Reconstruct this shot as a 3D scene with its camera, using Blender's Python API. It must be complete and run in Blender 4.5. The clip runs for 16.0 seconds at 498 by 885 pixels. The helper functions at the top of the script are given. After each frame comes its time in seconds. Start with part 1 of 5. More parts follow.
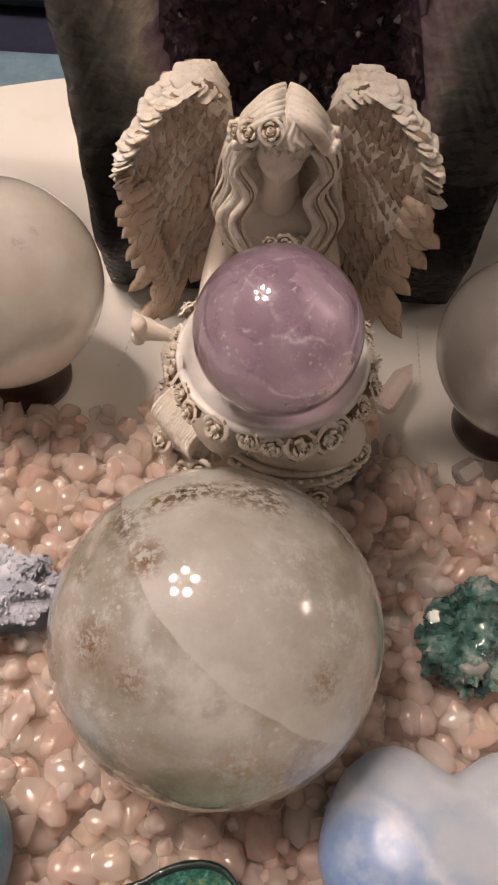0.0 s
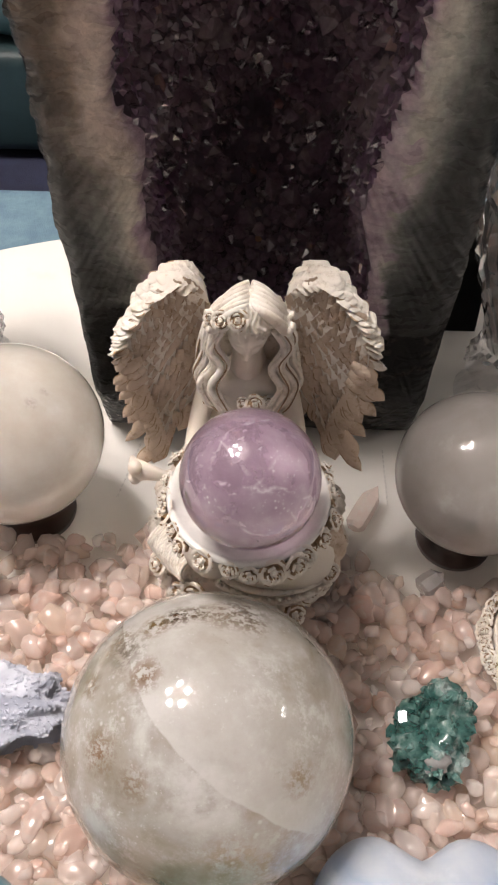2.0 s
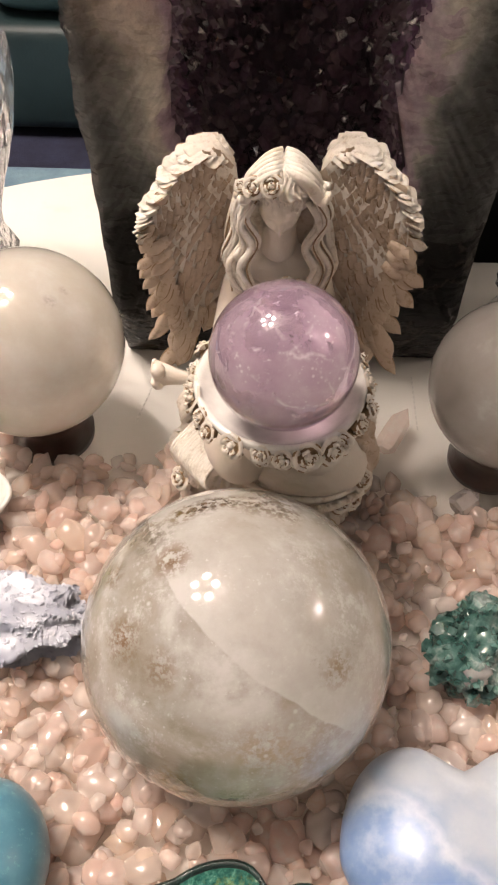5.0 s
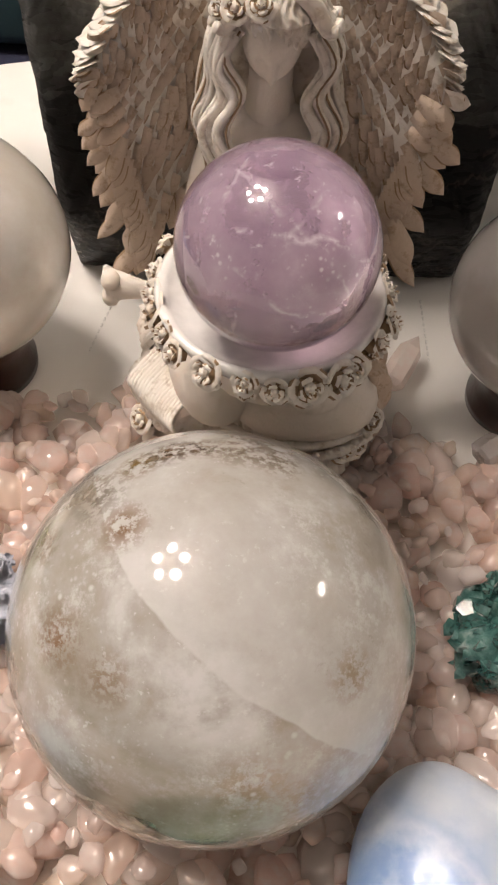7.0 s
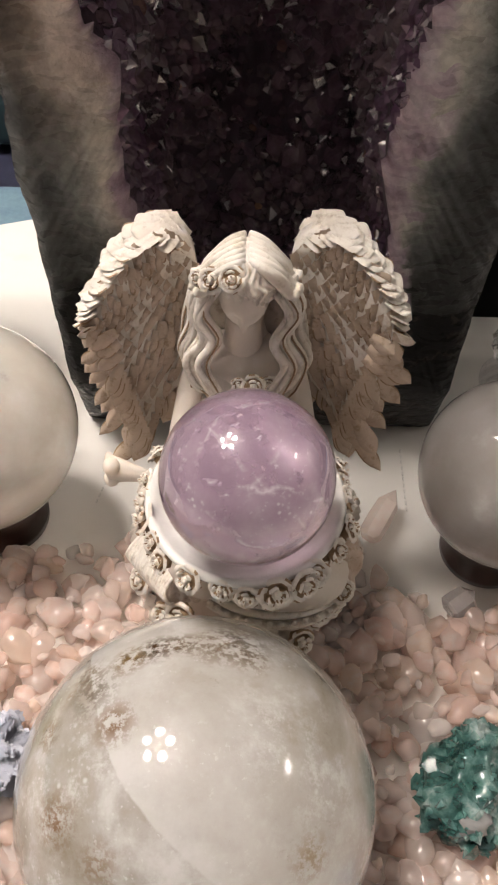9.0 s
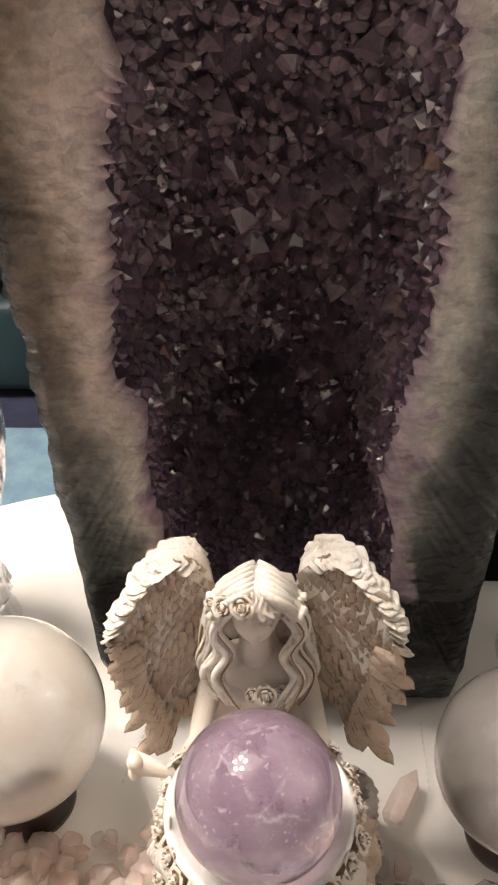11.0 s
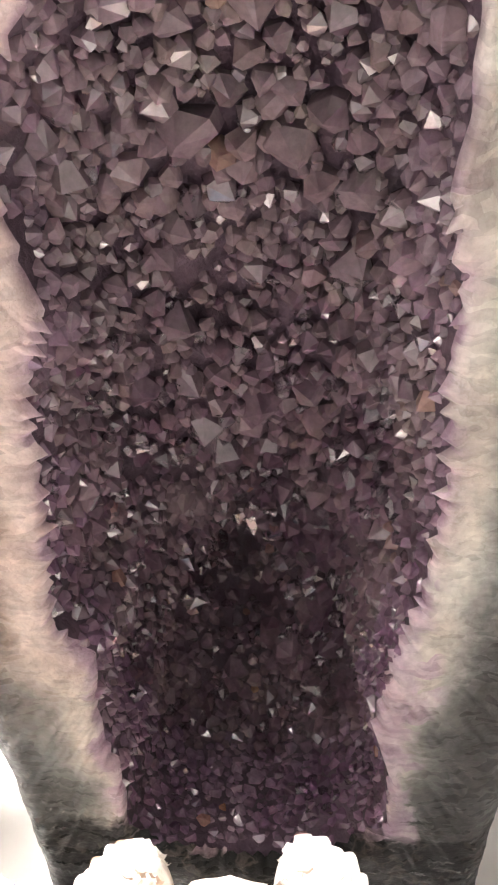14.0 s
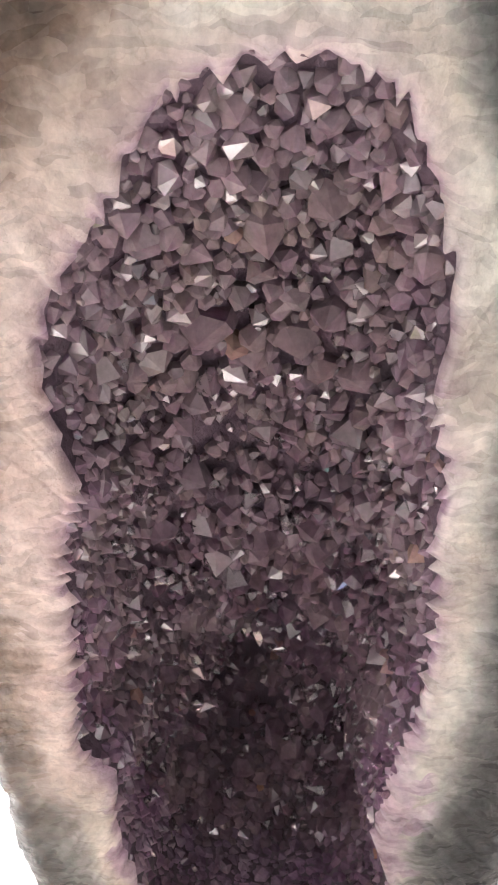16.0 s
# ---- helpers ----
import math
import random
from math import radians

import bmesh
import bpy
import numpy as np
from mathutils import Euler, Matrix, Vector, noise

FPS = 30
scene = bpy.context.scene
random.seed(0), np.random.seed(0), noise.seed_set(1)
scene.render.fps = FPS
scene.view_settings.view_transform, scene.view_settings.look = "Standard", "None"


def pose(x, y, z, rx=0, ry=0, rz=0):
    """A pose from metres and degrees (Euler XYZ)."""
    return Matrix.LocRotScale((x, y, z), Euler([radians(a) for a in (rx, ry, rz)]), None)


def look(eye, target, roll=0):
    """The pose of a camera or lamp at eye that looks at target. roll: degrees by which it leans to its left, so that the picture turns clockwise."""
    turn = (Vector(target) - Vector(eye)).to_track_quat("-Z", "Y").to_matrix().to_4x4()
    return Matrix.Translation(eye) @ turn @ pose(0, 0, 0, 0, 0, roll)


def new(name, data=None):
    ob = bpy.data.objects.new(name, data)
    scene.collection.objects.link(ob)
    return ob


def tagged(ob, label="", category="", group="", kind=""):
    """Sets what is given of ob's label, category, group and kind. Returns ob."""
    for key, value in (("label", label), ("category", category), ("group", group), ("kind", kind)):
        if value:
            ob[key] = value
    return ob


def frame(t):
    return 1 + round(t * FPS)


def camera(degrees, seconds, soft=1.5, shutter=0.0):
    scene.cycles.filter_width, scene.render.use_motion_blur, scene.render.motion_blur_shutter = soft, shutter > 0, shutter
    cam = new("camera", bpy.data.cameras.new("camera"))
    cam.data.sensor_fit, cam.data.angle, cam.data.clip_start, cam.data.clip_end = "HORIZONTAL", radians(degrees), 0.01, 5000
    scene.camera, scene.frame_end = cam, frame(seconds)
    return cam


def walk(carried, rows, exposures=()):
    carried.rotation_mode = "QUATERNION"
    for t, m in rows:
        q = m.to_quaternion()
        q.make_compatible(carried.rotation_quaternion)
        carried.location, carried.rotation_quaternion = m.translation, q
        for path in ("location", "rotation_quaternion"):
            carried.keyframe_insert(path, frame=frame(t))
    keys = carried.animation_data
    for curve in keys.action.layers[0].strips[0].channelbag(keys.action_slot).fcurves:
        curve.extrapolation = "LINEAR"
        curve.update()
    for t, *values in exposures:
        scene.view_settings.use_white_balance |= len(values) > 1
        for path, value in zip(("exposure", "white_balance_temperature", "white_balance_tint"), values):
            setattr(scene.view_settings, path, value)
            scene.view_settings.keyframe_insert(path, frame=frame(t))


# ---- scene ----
import collections
import itertools

cam = camera(32.1, 16.0, soft=2.2)
PATH = [
    (0, (0.0102, 0.0829, 0.2822), (0.0219, 1.1281, -1.4229), 4.09),
    (0.5, (0.0145, 0.0920, 0.2793), (0.0281, 1.1992, -1.3862), 3.23),
    (1, (0.0161, 0.0939, 0.2833), (0.0280, 1.2459, -1.3515), 2.41),
    (1.5, (0.0155, 0.0833, 0.3046), (0.0217, 1.2814, -1.2968), 1.87),
    (2, (0.0156, 0.0680, 0.3256), (0.0214, 1.2971, -1.2522), 1.76),
    (2.5, (0.0204, 0.0430, 0.3478), (0.0265, 1.3010, -1.2069), 1.76),
    (3, (0.0246, 0.0209, 0.3644), (0.0351, 1.3016, -1.1717), 1.97),
    (3.5, (0.0277, 0.0055, 0.3751), (0.0068, 1.3184, -1.1335), 0.85),
    (4, (0.0200, 0.0089, 0.3530), (-0.0101, 1.3392, -1.1401), 0.68),
    (4.2, (0.0142, 0.0162, 0.3395), (-0.0180, 1.3295, -1.1685), 0.56),
    (6.3, (0.0072, 0.0795, 0.2373), (0.0550, 1.2310, -1.3972), 3.85),
    (6.5, (0.0066, 0.0816, 0.2341), (0.0610, 1.2218, -1.4081), 4.12),
    (7, (0.0078, 0.0846, 0.2357), (0.0585, 1.2285, -1.4041), 3.81),
    (7.5, (0.0106, 0.0883, 0.2362), (0.0465, 1.2300, -1.4055), 3.18),
    (8, (0.0098, 0.0888, 0.2382), (0.0357, 1.2294, -1.4045), 2.64),
    (8.5, (0.0122, 0.0931, 0.2559), (0.0299, 1.2436, -1.3799), 2.17),
    (9, (0.0171, 0.0959, 0.2818), (0.0185, 1.3423, -1.2823), 1.60),
    (9.2, (0.0190, 0.0928, 0.2866), (0.0028, 1.3917, -1.2341), 0.91),
    (11.3, (0.0248, 0.1048, 0.3253), (-0.0708, 1.6995, -0.8779), -1.88),
    (11.5, (0.0231, 0.1180, 0.3275), (-0.0600, 1.7186, -0.8688), -1.87),
    (12, (0.0273, 0.1395, 0.3236), (-0.0410, 1.7405, -0.8730), -1.84),
    (12.5, (0.0300, 0.1520, 0.3297), (-0.0400, 1.7576, -0.8609), -2.08),
    (13, (0.0285, 0.1599, 0.3384), (-0.0469, 1.7723, -0.8425), -2.24),
    (13.5, (0.0292, 0.1626, 0.3447), (-0.0489, 1.7789, -0.8307), -2.27),
    (14, (0.0305, 0.1702, 0.3436), (-0.0479, 1.7892, -0.8280), -2.31),
    (14.5, (0.0301, 0.1667, 0.3583), (-0.0452, 1.8086, -0.7812), -2.27),
    (15, (0.0289, 0.1685, 0.3658), (-0.0486, 1.8283, -0.7473), -2.24),
    (15.5, (0.0293, 0.1661, 0.3744), (-0.0468, 1.8398, -0.7178), -2.18),
    (16, (0.0289, 0.1639, 0.3791), (-0.0445, 1.8472, -0.6985), -2.17),
]
walk(cam, [(t, look(eye, target, roll)) for t, eye, target, roll in PATH],
     exposures=[(0, -0.22, 6800, 20), (0.7, -0.02, 6550, 18), (1.5, 0.22, 6000, 14), (2.2, 0.3, 5980, 13), (3.5, 0.43, 6300, 14), (4.2, 0.46, 6600, 16), (6.3, 0.2, 6400, 14), (8.0, 0.23, 6100, 13), (8.5, 0.25, 6050, 12), (9.2, 0.33, 6100, 12),
                (11.3, 0.72, 6200, 12), (12.5, 1.25, 5900, 12), (13.0, 1.65, 5850, 13), (13.5, 1.98, 5800, 13), (14.0, 2.2, 5800, 13), (14.5, 2.05, 5750, 13), (16, 2.3, 5600, 14)])

# ---- world and lamps ----
world = bpy.data.worlds.new("world")
scene.world = world
world.use_nodes = True
world.node_tree.nodes["Background"].inputs[0].default_value = (1.0, 0.9, 0.8, 1)
world.node_tree.nodes["Background"].inputs[1].default_value = 0.02
LAMP = 118.0
LAMP_FAR = 84.0
WARM = (1.0, 0.88, 0.75)
TABLE = -0.009
FLOOR = -0.46


# ---- material helpers ----
class Nodes:
    """A small builder for node materials."""

    def __init__(self, name, mat=None):
        self.mat = mat or bpy.data.materials.new(name)
        self.mat.use_nodes = True
        self.tree = self.mat.node_tree
        self.bsdf = self.tree.nodes["Principled BSDF"]
        self.out = self.tree.nodes["Material Output"]

    def node(self, kind, **inputs):
        n = self.tree.nodes.new(kind)
        for key, value in inputs.items():
            self.put(n, key.replace("_", " "), value)
        return n

    def put(self, n, key, value):
        sock = n.inputs[int(key)] if key.isdigit() else n.inputs[key]
        if isinstance(value, bpy.types.NodeSocket):
            self.tree.links.new(value, sock)
        elif isinstance(value, tuple) and len(value) == 3 and sock.type == "RGBA":
            sock.default_value = (*value, 1)
        else:
            sock.default_value = value

    def set(self, **inputs):
        for key, value in inputs.items():
            self.put(self.bsdf, key.replace("_", " "), value)

    def coord(self):
        return self.node("ShaderNodeTexCoord").outputs["Object"]

    def noise(self, scale, detail=4.0, rough=0.55, vector=None, distort=0.0):
        n = self.node("ShaderNodeTexNoise", Scale=scale, Detail=detail, Roughness=rough, Distortion=distort)
        self.tree.links.new(vector or self.coord(), n.inputs["Vector"])
        return n.outputs["Fac"]

    def ramp(self, fac, stops):
        n = self.node("ShaderNodeValToRGB", Fac=fac)
        el = n.color_ramp.elements
        while len(el) < len(stops):
            el.new(0.5)
        for e, (p, c) in zip(el, stops):
            e.position = p
            e.color = (*c, 1) if isinstance(c, tuple) else (c, c, c, 1)
        return n.outputs["Color"]

    def mix(self, fac, a, b, blend="MIX"):
        n = self.tree.nodes.new("ShaderNodeMix")
        n.data_type, n.blend_type = "RGBA", blend
        for i, v in ((0, fac), (6, a), (7, b)):
            if isinstance(v, bpy.types.NodeSocket):
                self.tree.links.new(v, n.inputs[i])
            else:
                n.inputs[i].default_value = (*v, 1) if isinstance(v, tuple) else v
        return n.outputs[2]

    def maths(self, op, a, b=0.0, clamp=False):
        n = self.tree.nodes.new("ShaderNodeMath")
        n.operation, n.use_clamp = op, clamp
        for i, v in ((0, a), (1, b)):
            if isinstance(v, bpy.types.NodeSocket):
                self.tree.links.new(v, n.inputs[i])
            else:
                n.inputs[i].default_value = v
        return n.outputs[0]

    def spot(self, place, radius, softness):
        """1 near a point of the object's own space, falling to 0."""
        d = self.tree.nodes.new("ShaderNodeVectorMath")
        d.operation = "DISTANCE"
        self.tree.links.new(self.coord(), d.inputs[0])
        d.inputs[1].default_value = place
        m = self.node("ShaderNodeMapRange")
        self.tree.links.new(d.outputs["Value"], m.inputs["Value"])
        m.inputs["From Min"].default_value, m.inputs["From Max"].default_value = radius + softness, radius
        return m.outputs["Result"]

    def soft_normal(self, share, way):
        """The surface's normal drawn towards a broad direction: light scattered inside a clear stone evens out its facets."""
        geo = self.tree.nodes.new("ShaderNodeNewGeometry")
        if way is None:
            toward = (0.0, -0.25, 1.0)
        else:
            d = self.tree.nodes.new("ShaderNodeVectorMath")
            d.operation = "SUBTRACT"
            d.inputs[0].default_value = way
            self.tree.links.new(geo.outputs["Position"], d.inputs[1])
            nn = self.tree.nodes.new("ShaderNodeVectorMath")
            nn.operation = "NORMALIZE"
            self.tree.links.new(d.outputs[0], nn.inputs[0])
            toward = nn.outputs[0]
        mix = self.tree.nodes.new("ShaderNodeMix")
        mix.data_type = "VECTOR"
        mix.inputs[0].default_value = share
        self.tree.links.new(geo.outputs["Normal"], mix.inputs[4])
        if way is None:
            mix.inputs[5].default_value = toward
        else:
            self.tree.links.new(toward, mix.inputs[5])
        out = self.tree.nodes.new("ShaderNodeVectorMath")
        out.operation = "NORMALIZE"
        self.tree.links.new(mix.outputs[1], out.inputs[0])
        return out.outputs[0]

    def attr(self, name):
        n = self.tree.nodes.new("ShaderNodeAttribute")
        n.attribute_name = name
        return n.outputs["Fac"]

    def bump(self, height, strength=0.3, distance=0.001):
        n = self.node("ShaderNodeBump", Height=height, Strength=strength, Distance=distance)
        self.tree.links.new(n.outputs["Normal"], self.bsdf.inputs["Normal"])


def plain(name, c1, c2, scale, rough=0.5, bump=0.0, bump_scale=None, metal=0.0, distance=0.001, **more):
    """Two colours mixed by noise at two scales, with a fine relief."""
    n = Nodes(name)
    big = n.noise(scale, 5)
    fine = n.noise(scale * 7.3, 3)
    col = n.mix(n.ramp(big, [(0.35, 0.0), (0.65, 1.0)]), c1, c2)
    col = n.mix(0.25, col, n.ramp(fine, [(0.3, 0.55), (0.7, 1.0)]), "MULTIPLY")
    n.set(Base_Color=col, Roughness=rough, Metallic=metal)
    for key, value in more.items():
        n.set(**{key: value})
    if bump:
        n.bump(n.noise(bump_scale or scale * 5, 5), bump, distance)
    return n.mat


M = {}
M["wall"] = plain("wall_paint", (0.44, 0.42, 0.4), (0.39, 0.37, 0.35), 3, 0.85, 0.15, 90)
M["ceiling"] = plain("ceiling_paint", (0.56, 0.54, 0.52), (0.52, 0.5, 0.48), 3, 0.9, 0.1, 80)
# navy holds the shade on the carpet in front of the sofa
M["floorcloth"] = plain("shade_navy_carpet", (0.03, 0.035, 0.075), (0.018, 0.02, 0.045), 25, 0.95, 0.6, 500, distance=0.004)
M["carpet"] = plain("blue_rug", (0.24, 0.38, 0.47), (0.17, 0.28, 0.38), 25, 0.95, 0.6, 500, distance=0.004)
M["leather"] = plain("teal_leather", (0.1, 0.16, 0.16), (0.075, 0.122, 0.126), 8, 0.34, 0.25, 220, distance=0.002)
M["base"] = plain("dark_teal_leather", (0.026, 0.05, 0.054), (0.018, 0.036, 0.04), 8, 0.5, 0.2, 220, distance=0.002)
M["wood"] = plain("orange_wood", (0.36, 0.17, 0.06), (0.26, 0.11, 0.035), 30, 0.4, 0.15, 200)
M["darkwood"] = plain("dark_red_wood", (0.045, 0.012, 0.008), (0.022, 0.008, 0.006), 90, 0.28, 0.15, 400, Coat_Weight=0.5)
M["blackstone"] = plain("black_stone", (0.004, 0.004, 0.005), (0.008, 0.008, 0.008), 60, 0.5, 0.15, 250, Specular_IOR_Level=0.05)
M["brass"] = plain("aged_brass", (0.5, 0.36, 0.16), (0.35, 0.24, 0.1), 40, 0.35, 0.05, 200, metal=1.0)


def cloth_material():
    n = Nodes("white_vinyl")
    col = n.mix(n.ramp(n.noise(9, 4), [(0.35, 0.0), (0.7, 1.0)]), (0.8, 0.78, 0.74), (0.74, 0.71, 0.66))
    col = n.mix(n.ramp(n.noise(60, 6), [(0.62, 0.0), (0.8, 0.35)]), col, (0.6, 0.55, 0.48))
    n.set(Base_Color=col, Roughness=0.36)
    n.bump(n.noise(14, 3), 0.25, 0.004)
    return n.mat


M["vinyl"] = cloth_material()


def lamp_material(strength):
    n = Nodes("lit_frosted_glass")
    n.set(Base_Color=(0.9, 0.88, 0.84), Emission_Color=WARM, Emission_Strength=strength)
    return n.mat


M["lit"], M["lit_far"] = lamp_material(LAMP), lamp_material(LAMP_FAR)


def rose_quartz(name, clear):
    """Tumbled pink quartz: milky and translucent, lit from within, with a wet polish."""
    n = Nodes(name)
    info = n.tree.nodes.new("ShaderNodeObjectInfo").outputs["Random"]
    isle = n.tree.nodes.new("ShaderNodeNewGeometry").outputs["Random Per Island"]
    pick = n.maths("FRACT", n.maths("ADD", info, n.maths("MULTIPLY", isle, 7.31)))
    col = n.ramp(pick, [(0.0, (0.99, 0.77, 0.69)), (0.3, (0.99, 0.88, 0.83)), (0.5, (0.99, 0.8, 0.7)),
                        (0.7, (1.0, 0.96, 0.94)), (0.88, (0.99, 0.84, 0.72)), (1.0, (0.99, 0.92, 0.89))])
    col = n.mix(n.ramp(n.noise(210, 5), [(0.48, 0.0), (0.68, 0.8)]), col, (0.99, 0.96, 0.94))
    n.set(Base_Color=col, Roughness=0.3, Specular_IOR_Level=0.0, Normal=n.soft_normal(0.6, None))
    glow = n.node("ShaderNodeBsdfTranslucent", Color=col)
    body = n.node("ShaderNodeMixShader", Fac=0.42)
    n.tree.links.new(n.bsdf.outputs[0], body.inputs[1])
    n.tree.links.new(glow.outputs[0], body.inputs[2])
    see = n.node("ShaderNodeBsdfTransparent", Color=n.mix(0.65, col, (1.0, 0.98, 0.96)))
    gel = n.node("ShaderNodeMixShader", Fac=0.64 if clear else 0.55)
    n.tree.links.new(body.outputs[0], gel.inputs[1])
    n.tree.links.new(see.outputs[0], gel.inputs[2])
    shine = n.node("ShaderNodeBsdfGlossy", Color=(1.0, 1.0, 1.0), Roughness=0.14)
    wet = n.node("ShaderNodeMixShader", Fac=0.075)
    n.tree.links.new(gel.outputs[0], wet.inputs[1])
    n.tree.links.new(shine.outputs[0], wet.inputs[2])
    n.tree.links.new(wet.outputs[0], n.out.inputs["Surface"])
    return n.mat


M["rose"] = rose_quartz("rose_quartz", False)
M["clear_rose"] = rose_quartz("clear_rose_quartz", True)
M["vase_rose"] = plain("peach_quartz", (0.98, 0.7, 0.6), (0.98, 0.85, 0.78), 60, 0.12, Coat_Weight=0.8, Subsurface_Weight=0.5, Subsurface_Radius=(0.01, 0.006, 0.005), Subsurface_Scale=1.0)


def quartz_ball():
    """Cloudy clear quartz with rusty specks, a pale veil and greenish hollows."""
    n = Nodes("included_quartz")
    cloud = n.noise(44, 8, 0.62, distort=0.4)
    col = n.ramp(cloud, [(0.34, (0.42, 0.355, 0.265)), (0.46, (0.55, 0.51, 0.445)), (0.56, (0.65, 0.62, 0.57)), (0.67, (0.9, 0.89, 0.88))])
    wisp = n.maths("MULTIPLY", n.ramp(n.noise(130, 8, 0.72), [(0.5, 0.0), (0.66, 0.75)]), n.ramp(n.noise(22, 2), [(0.48, 0.0), (0.62, 1.0)]))
    col = n.mix(wisp, col, (0.95, 0.94, 0.93))
    # the pale veil on one side of a curved plane
    sep = n.node("ShaderNodeSeparateXYZ")
    n.tree.links.new(n.coord(), sep.inputs[0])
    up = n.maths("ADD", n.maths("MULTIPLY", sep.outputs[1], 0.94), n.maths("MULTIPLY", sep.outputs[2], 0.33))
    dx, du = n.maths("SUBTRACT", sep.outputs[0], 0.0505), n.maths("SUBTRACT", up, 0.0533)
    away = n.maths("SQRT", n.maths("ADD", n.maths("MULTIPLY", dx, dx), n.maths("MULTIPLY", du, du)))
    plane = n.maths("ADD", n.maths("SUBTRACT", 0.0809, away), n.maths("MULTIPLY", n.maths("SUBTRACT", n.noise(45, 4), 0.5), 0.005))
    front = n.ramp(sep.outputs[2], [(0.0, 0.0), (0.02, 1.0)])
    veil = n.maths("MULTIPLY", front, n.ramp(n.maths("MULTIPLY", plane, 25.0), [(0.0, 0.0), (0.012, 1.0), (0.05, 0.92), (0.2, 0.66), (0.6, 0.45), (1.0, 0.15)]))
    col = n.mix(n.maths("MULTIPLY", veil, 0.95), col, n.ramp(n.noise(60, 7, 0.65), [(0.34, (0.8, 0.785, 0.755)), (0.48, (0.9, 0.89, 0.87)), (0.6, (0.99, 0.99, 0.98))]))
    threads = n.ramp(n.noise(150, 9, 0.8), [(0.5, 0.0), (0.62, 0.75)])
    col = n.mix(n.maths("MULTIPLY", threads, n.ramp(n.noise(30, 3), [(0.42, 0.1), (0.58, 1.0)])), col, (0.97, 0.96, 0.95))
    col = n.mix(n.maths("MULTIPLY", n.spot((-0.002, -0.028, 0.038), 0.004, 0.013), n.ramp(n.noise(110, 6, 0.65), [(0.38, 0.0), (0.58, 0.9)])), col, (0.97, 0.96, 0.95))
    grain = n.noise(520, 6, 0.75)
    patch = n.ramp(n.noise(48, 3), [(0.45, 0.0), (0.58, 1.0)])
    # fine white specks, the stone's inner sparkle put into the colour
    col = n.mix(n.maths("MULTIPLY", n.ramp(n.noise(620, 3, 0.6), [(0.63, 0.0), (0.7, 0.8)]), patch), col, (0.97, 0.96, 0.95))
    dusty = n.ramp(n.noise(40, 4), [(0.34, 0.8), (0.42, 0.0)])
    col = n.mix(n.maths("MULTIPLY", n.ramp(grain, [(0.58, 0.0), (0.66, 0.6)]), dusty), col, (0.3, 0.25, 0.19))
    for place, radius, tint, amount in (
            ((-0.018, 0.003, 0.044), 0.006, (0.26, 0.15, 0.05), 0.85), ((-0.03, -0.016, 0.033), 0.007, (0.3, 0.18, 0.08), 0.8),
            ((-0.019, -0.025, 0.035), 0.006, (0.3, 0.19, 0.09), 0.6), ((-0.01, 0.0235, 0.0402), 0.0055, (0.1, 0.055, 0.012), 1.0),
            ((-0.0165, 0.0205, 0.0396), 0.0055, (0.22, 0.14, 0.01), 1.0), ((0.005, 0.0245, 0.0405), 0.0075, (0.24, 0.205, 0.17), 0.9), ((0.013, 0.0215, 0.0405), 0.006, (0.26, 0.23, 0.2), 0.8),
            ((-0.027, 0.018, 0.035), 0.006, (0.3, 0.27, 0.22), 0.8), ((-0.035, 0.004, 0.032), 0.005, (0.3, 0.24, 0.15), 0.8), ((0.028, -0.022, 0.032), 0.006, (0.4, 0.32, 0.2), 0.7),
            ((-0.004, 0.0245, 0.0406), 0.005, (0.13, 0.08, 0.02), 0.9), ((0.011, 0.027, 0.037), 0.008, (0.18, 0.165, 0.155), 0.75),
            ((-0.024, 0.012, 0.039), 0.007, (0.2, 0.19, 0.17), 0.75), ((-0.016, -0.045, 0.003), 0.01, (0.34, 0.28, 0.06), 0.8),
            ((0.003, -0.047, 0.0), 0.009, (0.22, 0.22, 0.14), 0.7), ((0.008, -0.041, 0.022), 0.009, (0.4, 0.3, 0.18), 0.6),
            ((0.019, -0.04, 0.015), 0.007, (0.38, 0.29, 0.18), 0.6), ((-0.038, -0.029, 0.0), 0.009, (0.2, 0.21, 0.18), 0.7)):
        mask = n.maths("MULTIPLY", n.spot(place, radius * 0.3, radius * 0.9), n.ramp(n.noise(400, 6, 0.75), [(0.45, 0.0), (0.54, 1.0)]))
        col = n.mix(n.maths("MULTIPLY", mask, amount), col, (tint[0], 0.82 * tint[1], 0.62 * tint[2]))
    n.set(Base_Color=col, Roughness=0.015, IOR=1.54, Transmission_Weight=0.5, Coat_Weight=0.3, Coat_Roughness=0.01)
    return n.mat


M["quartz"] = quartz_ball()


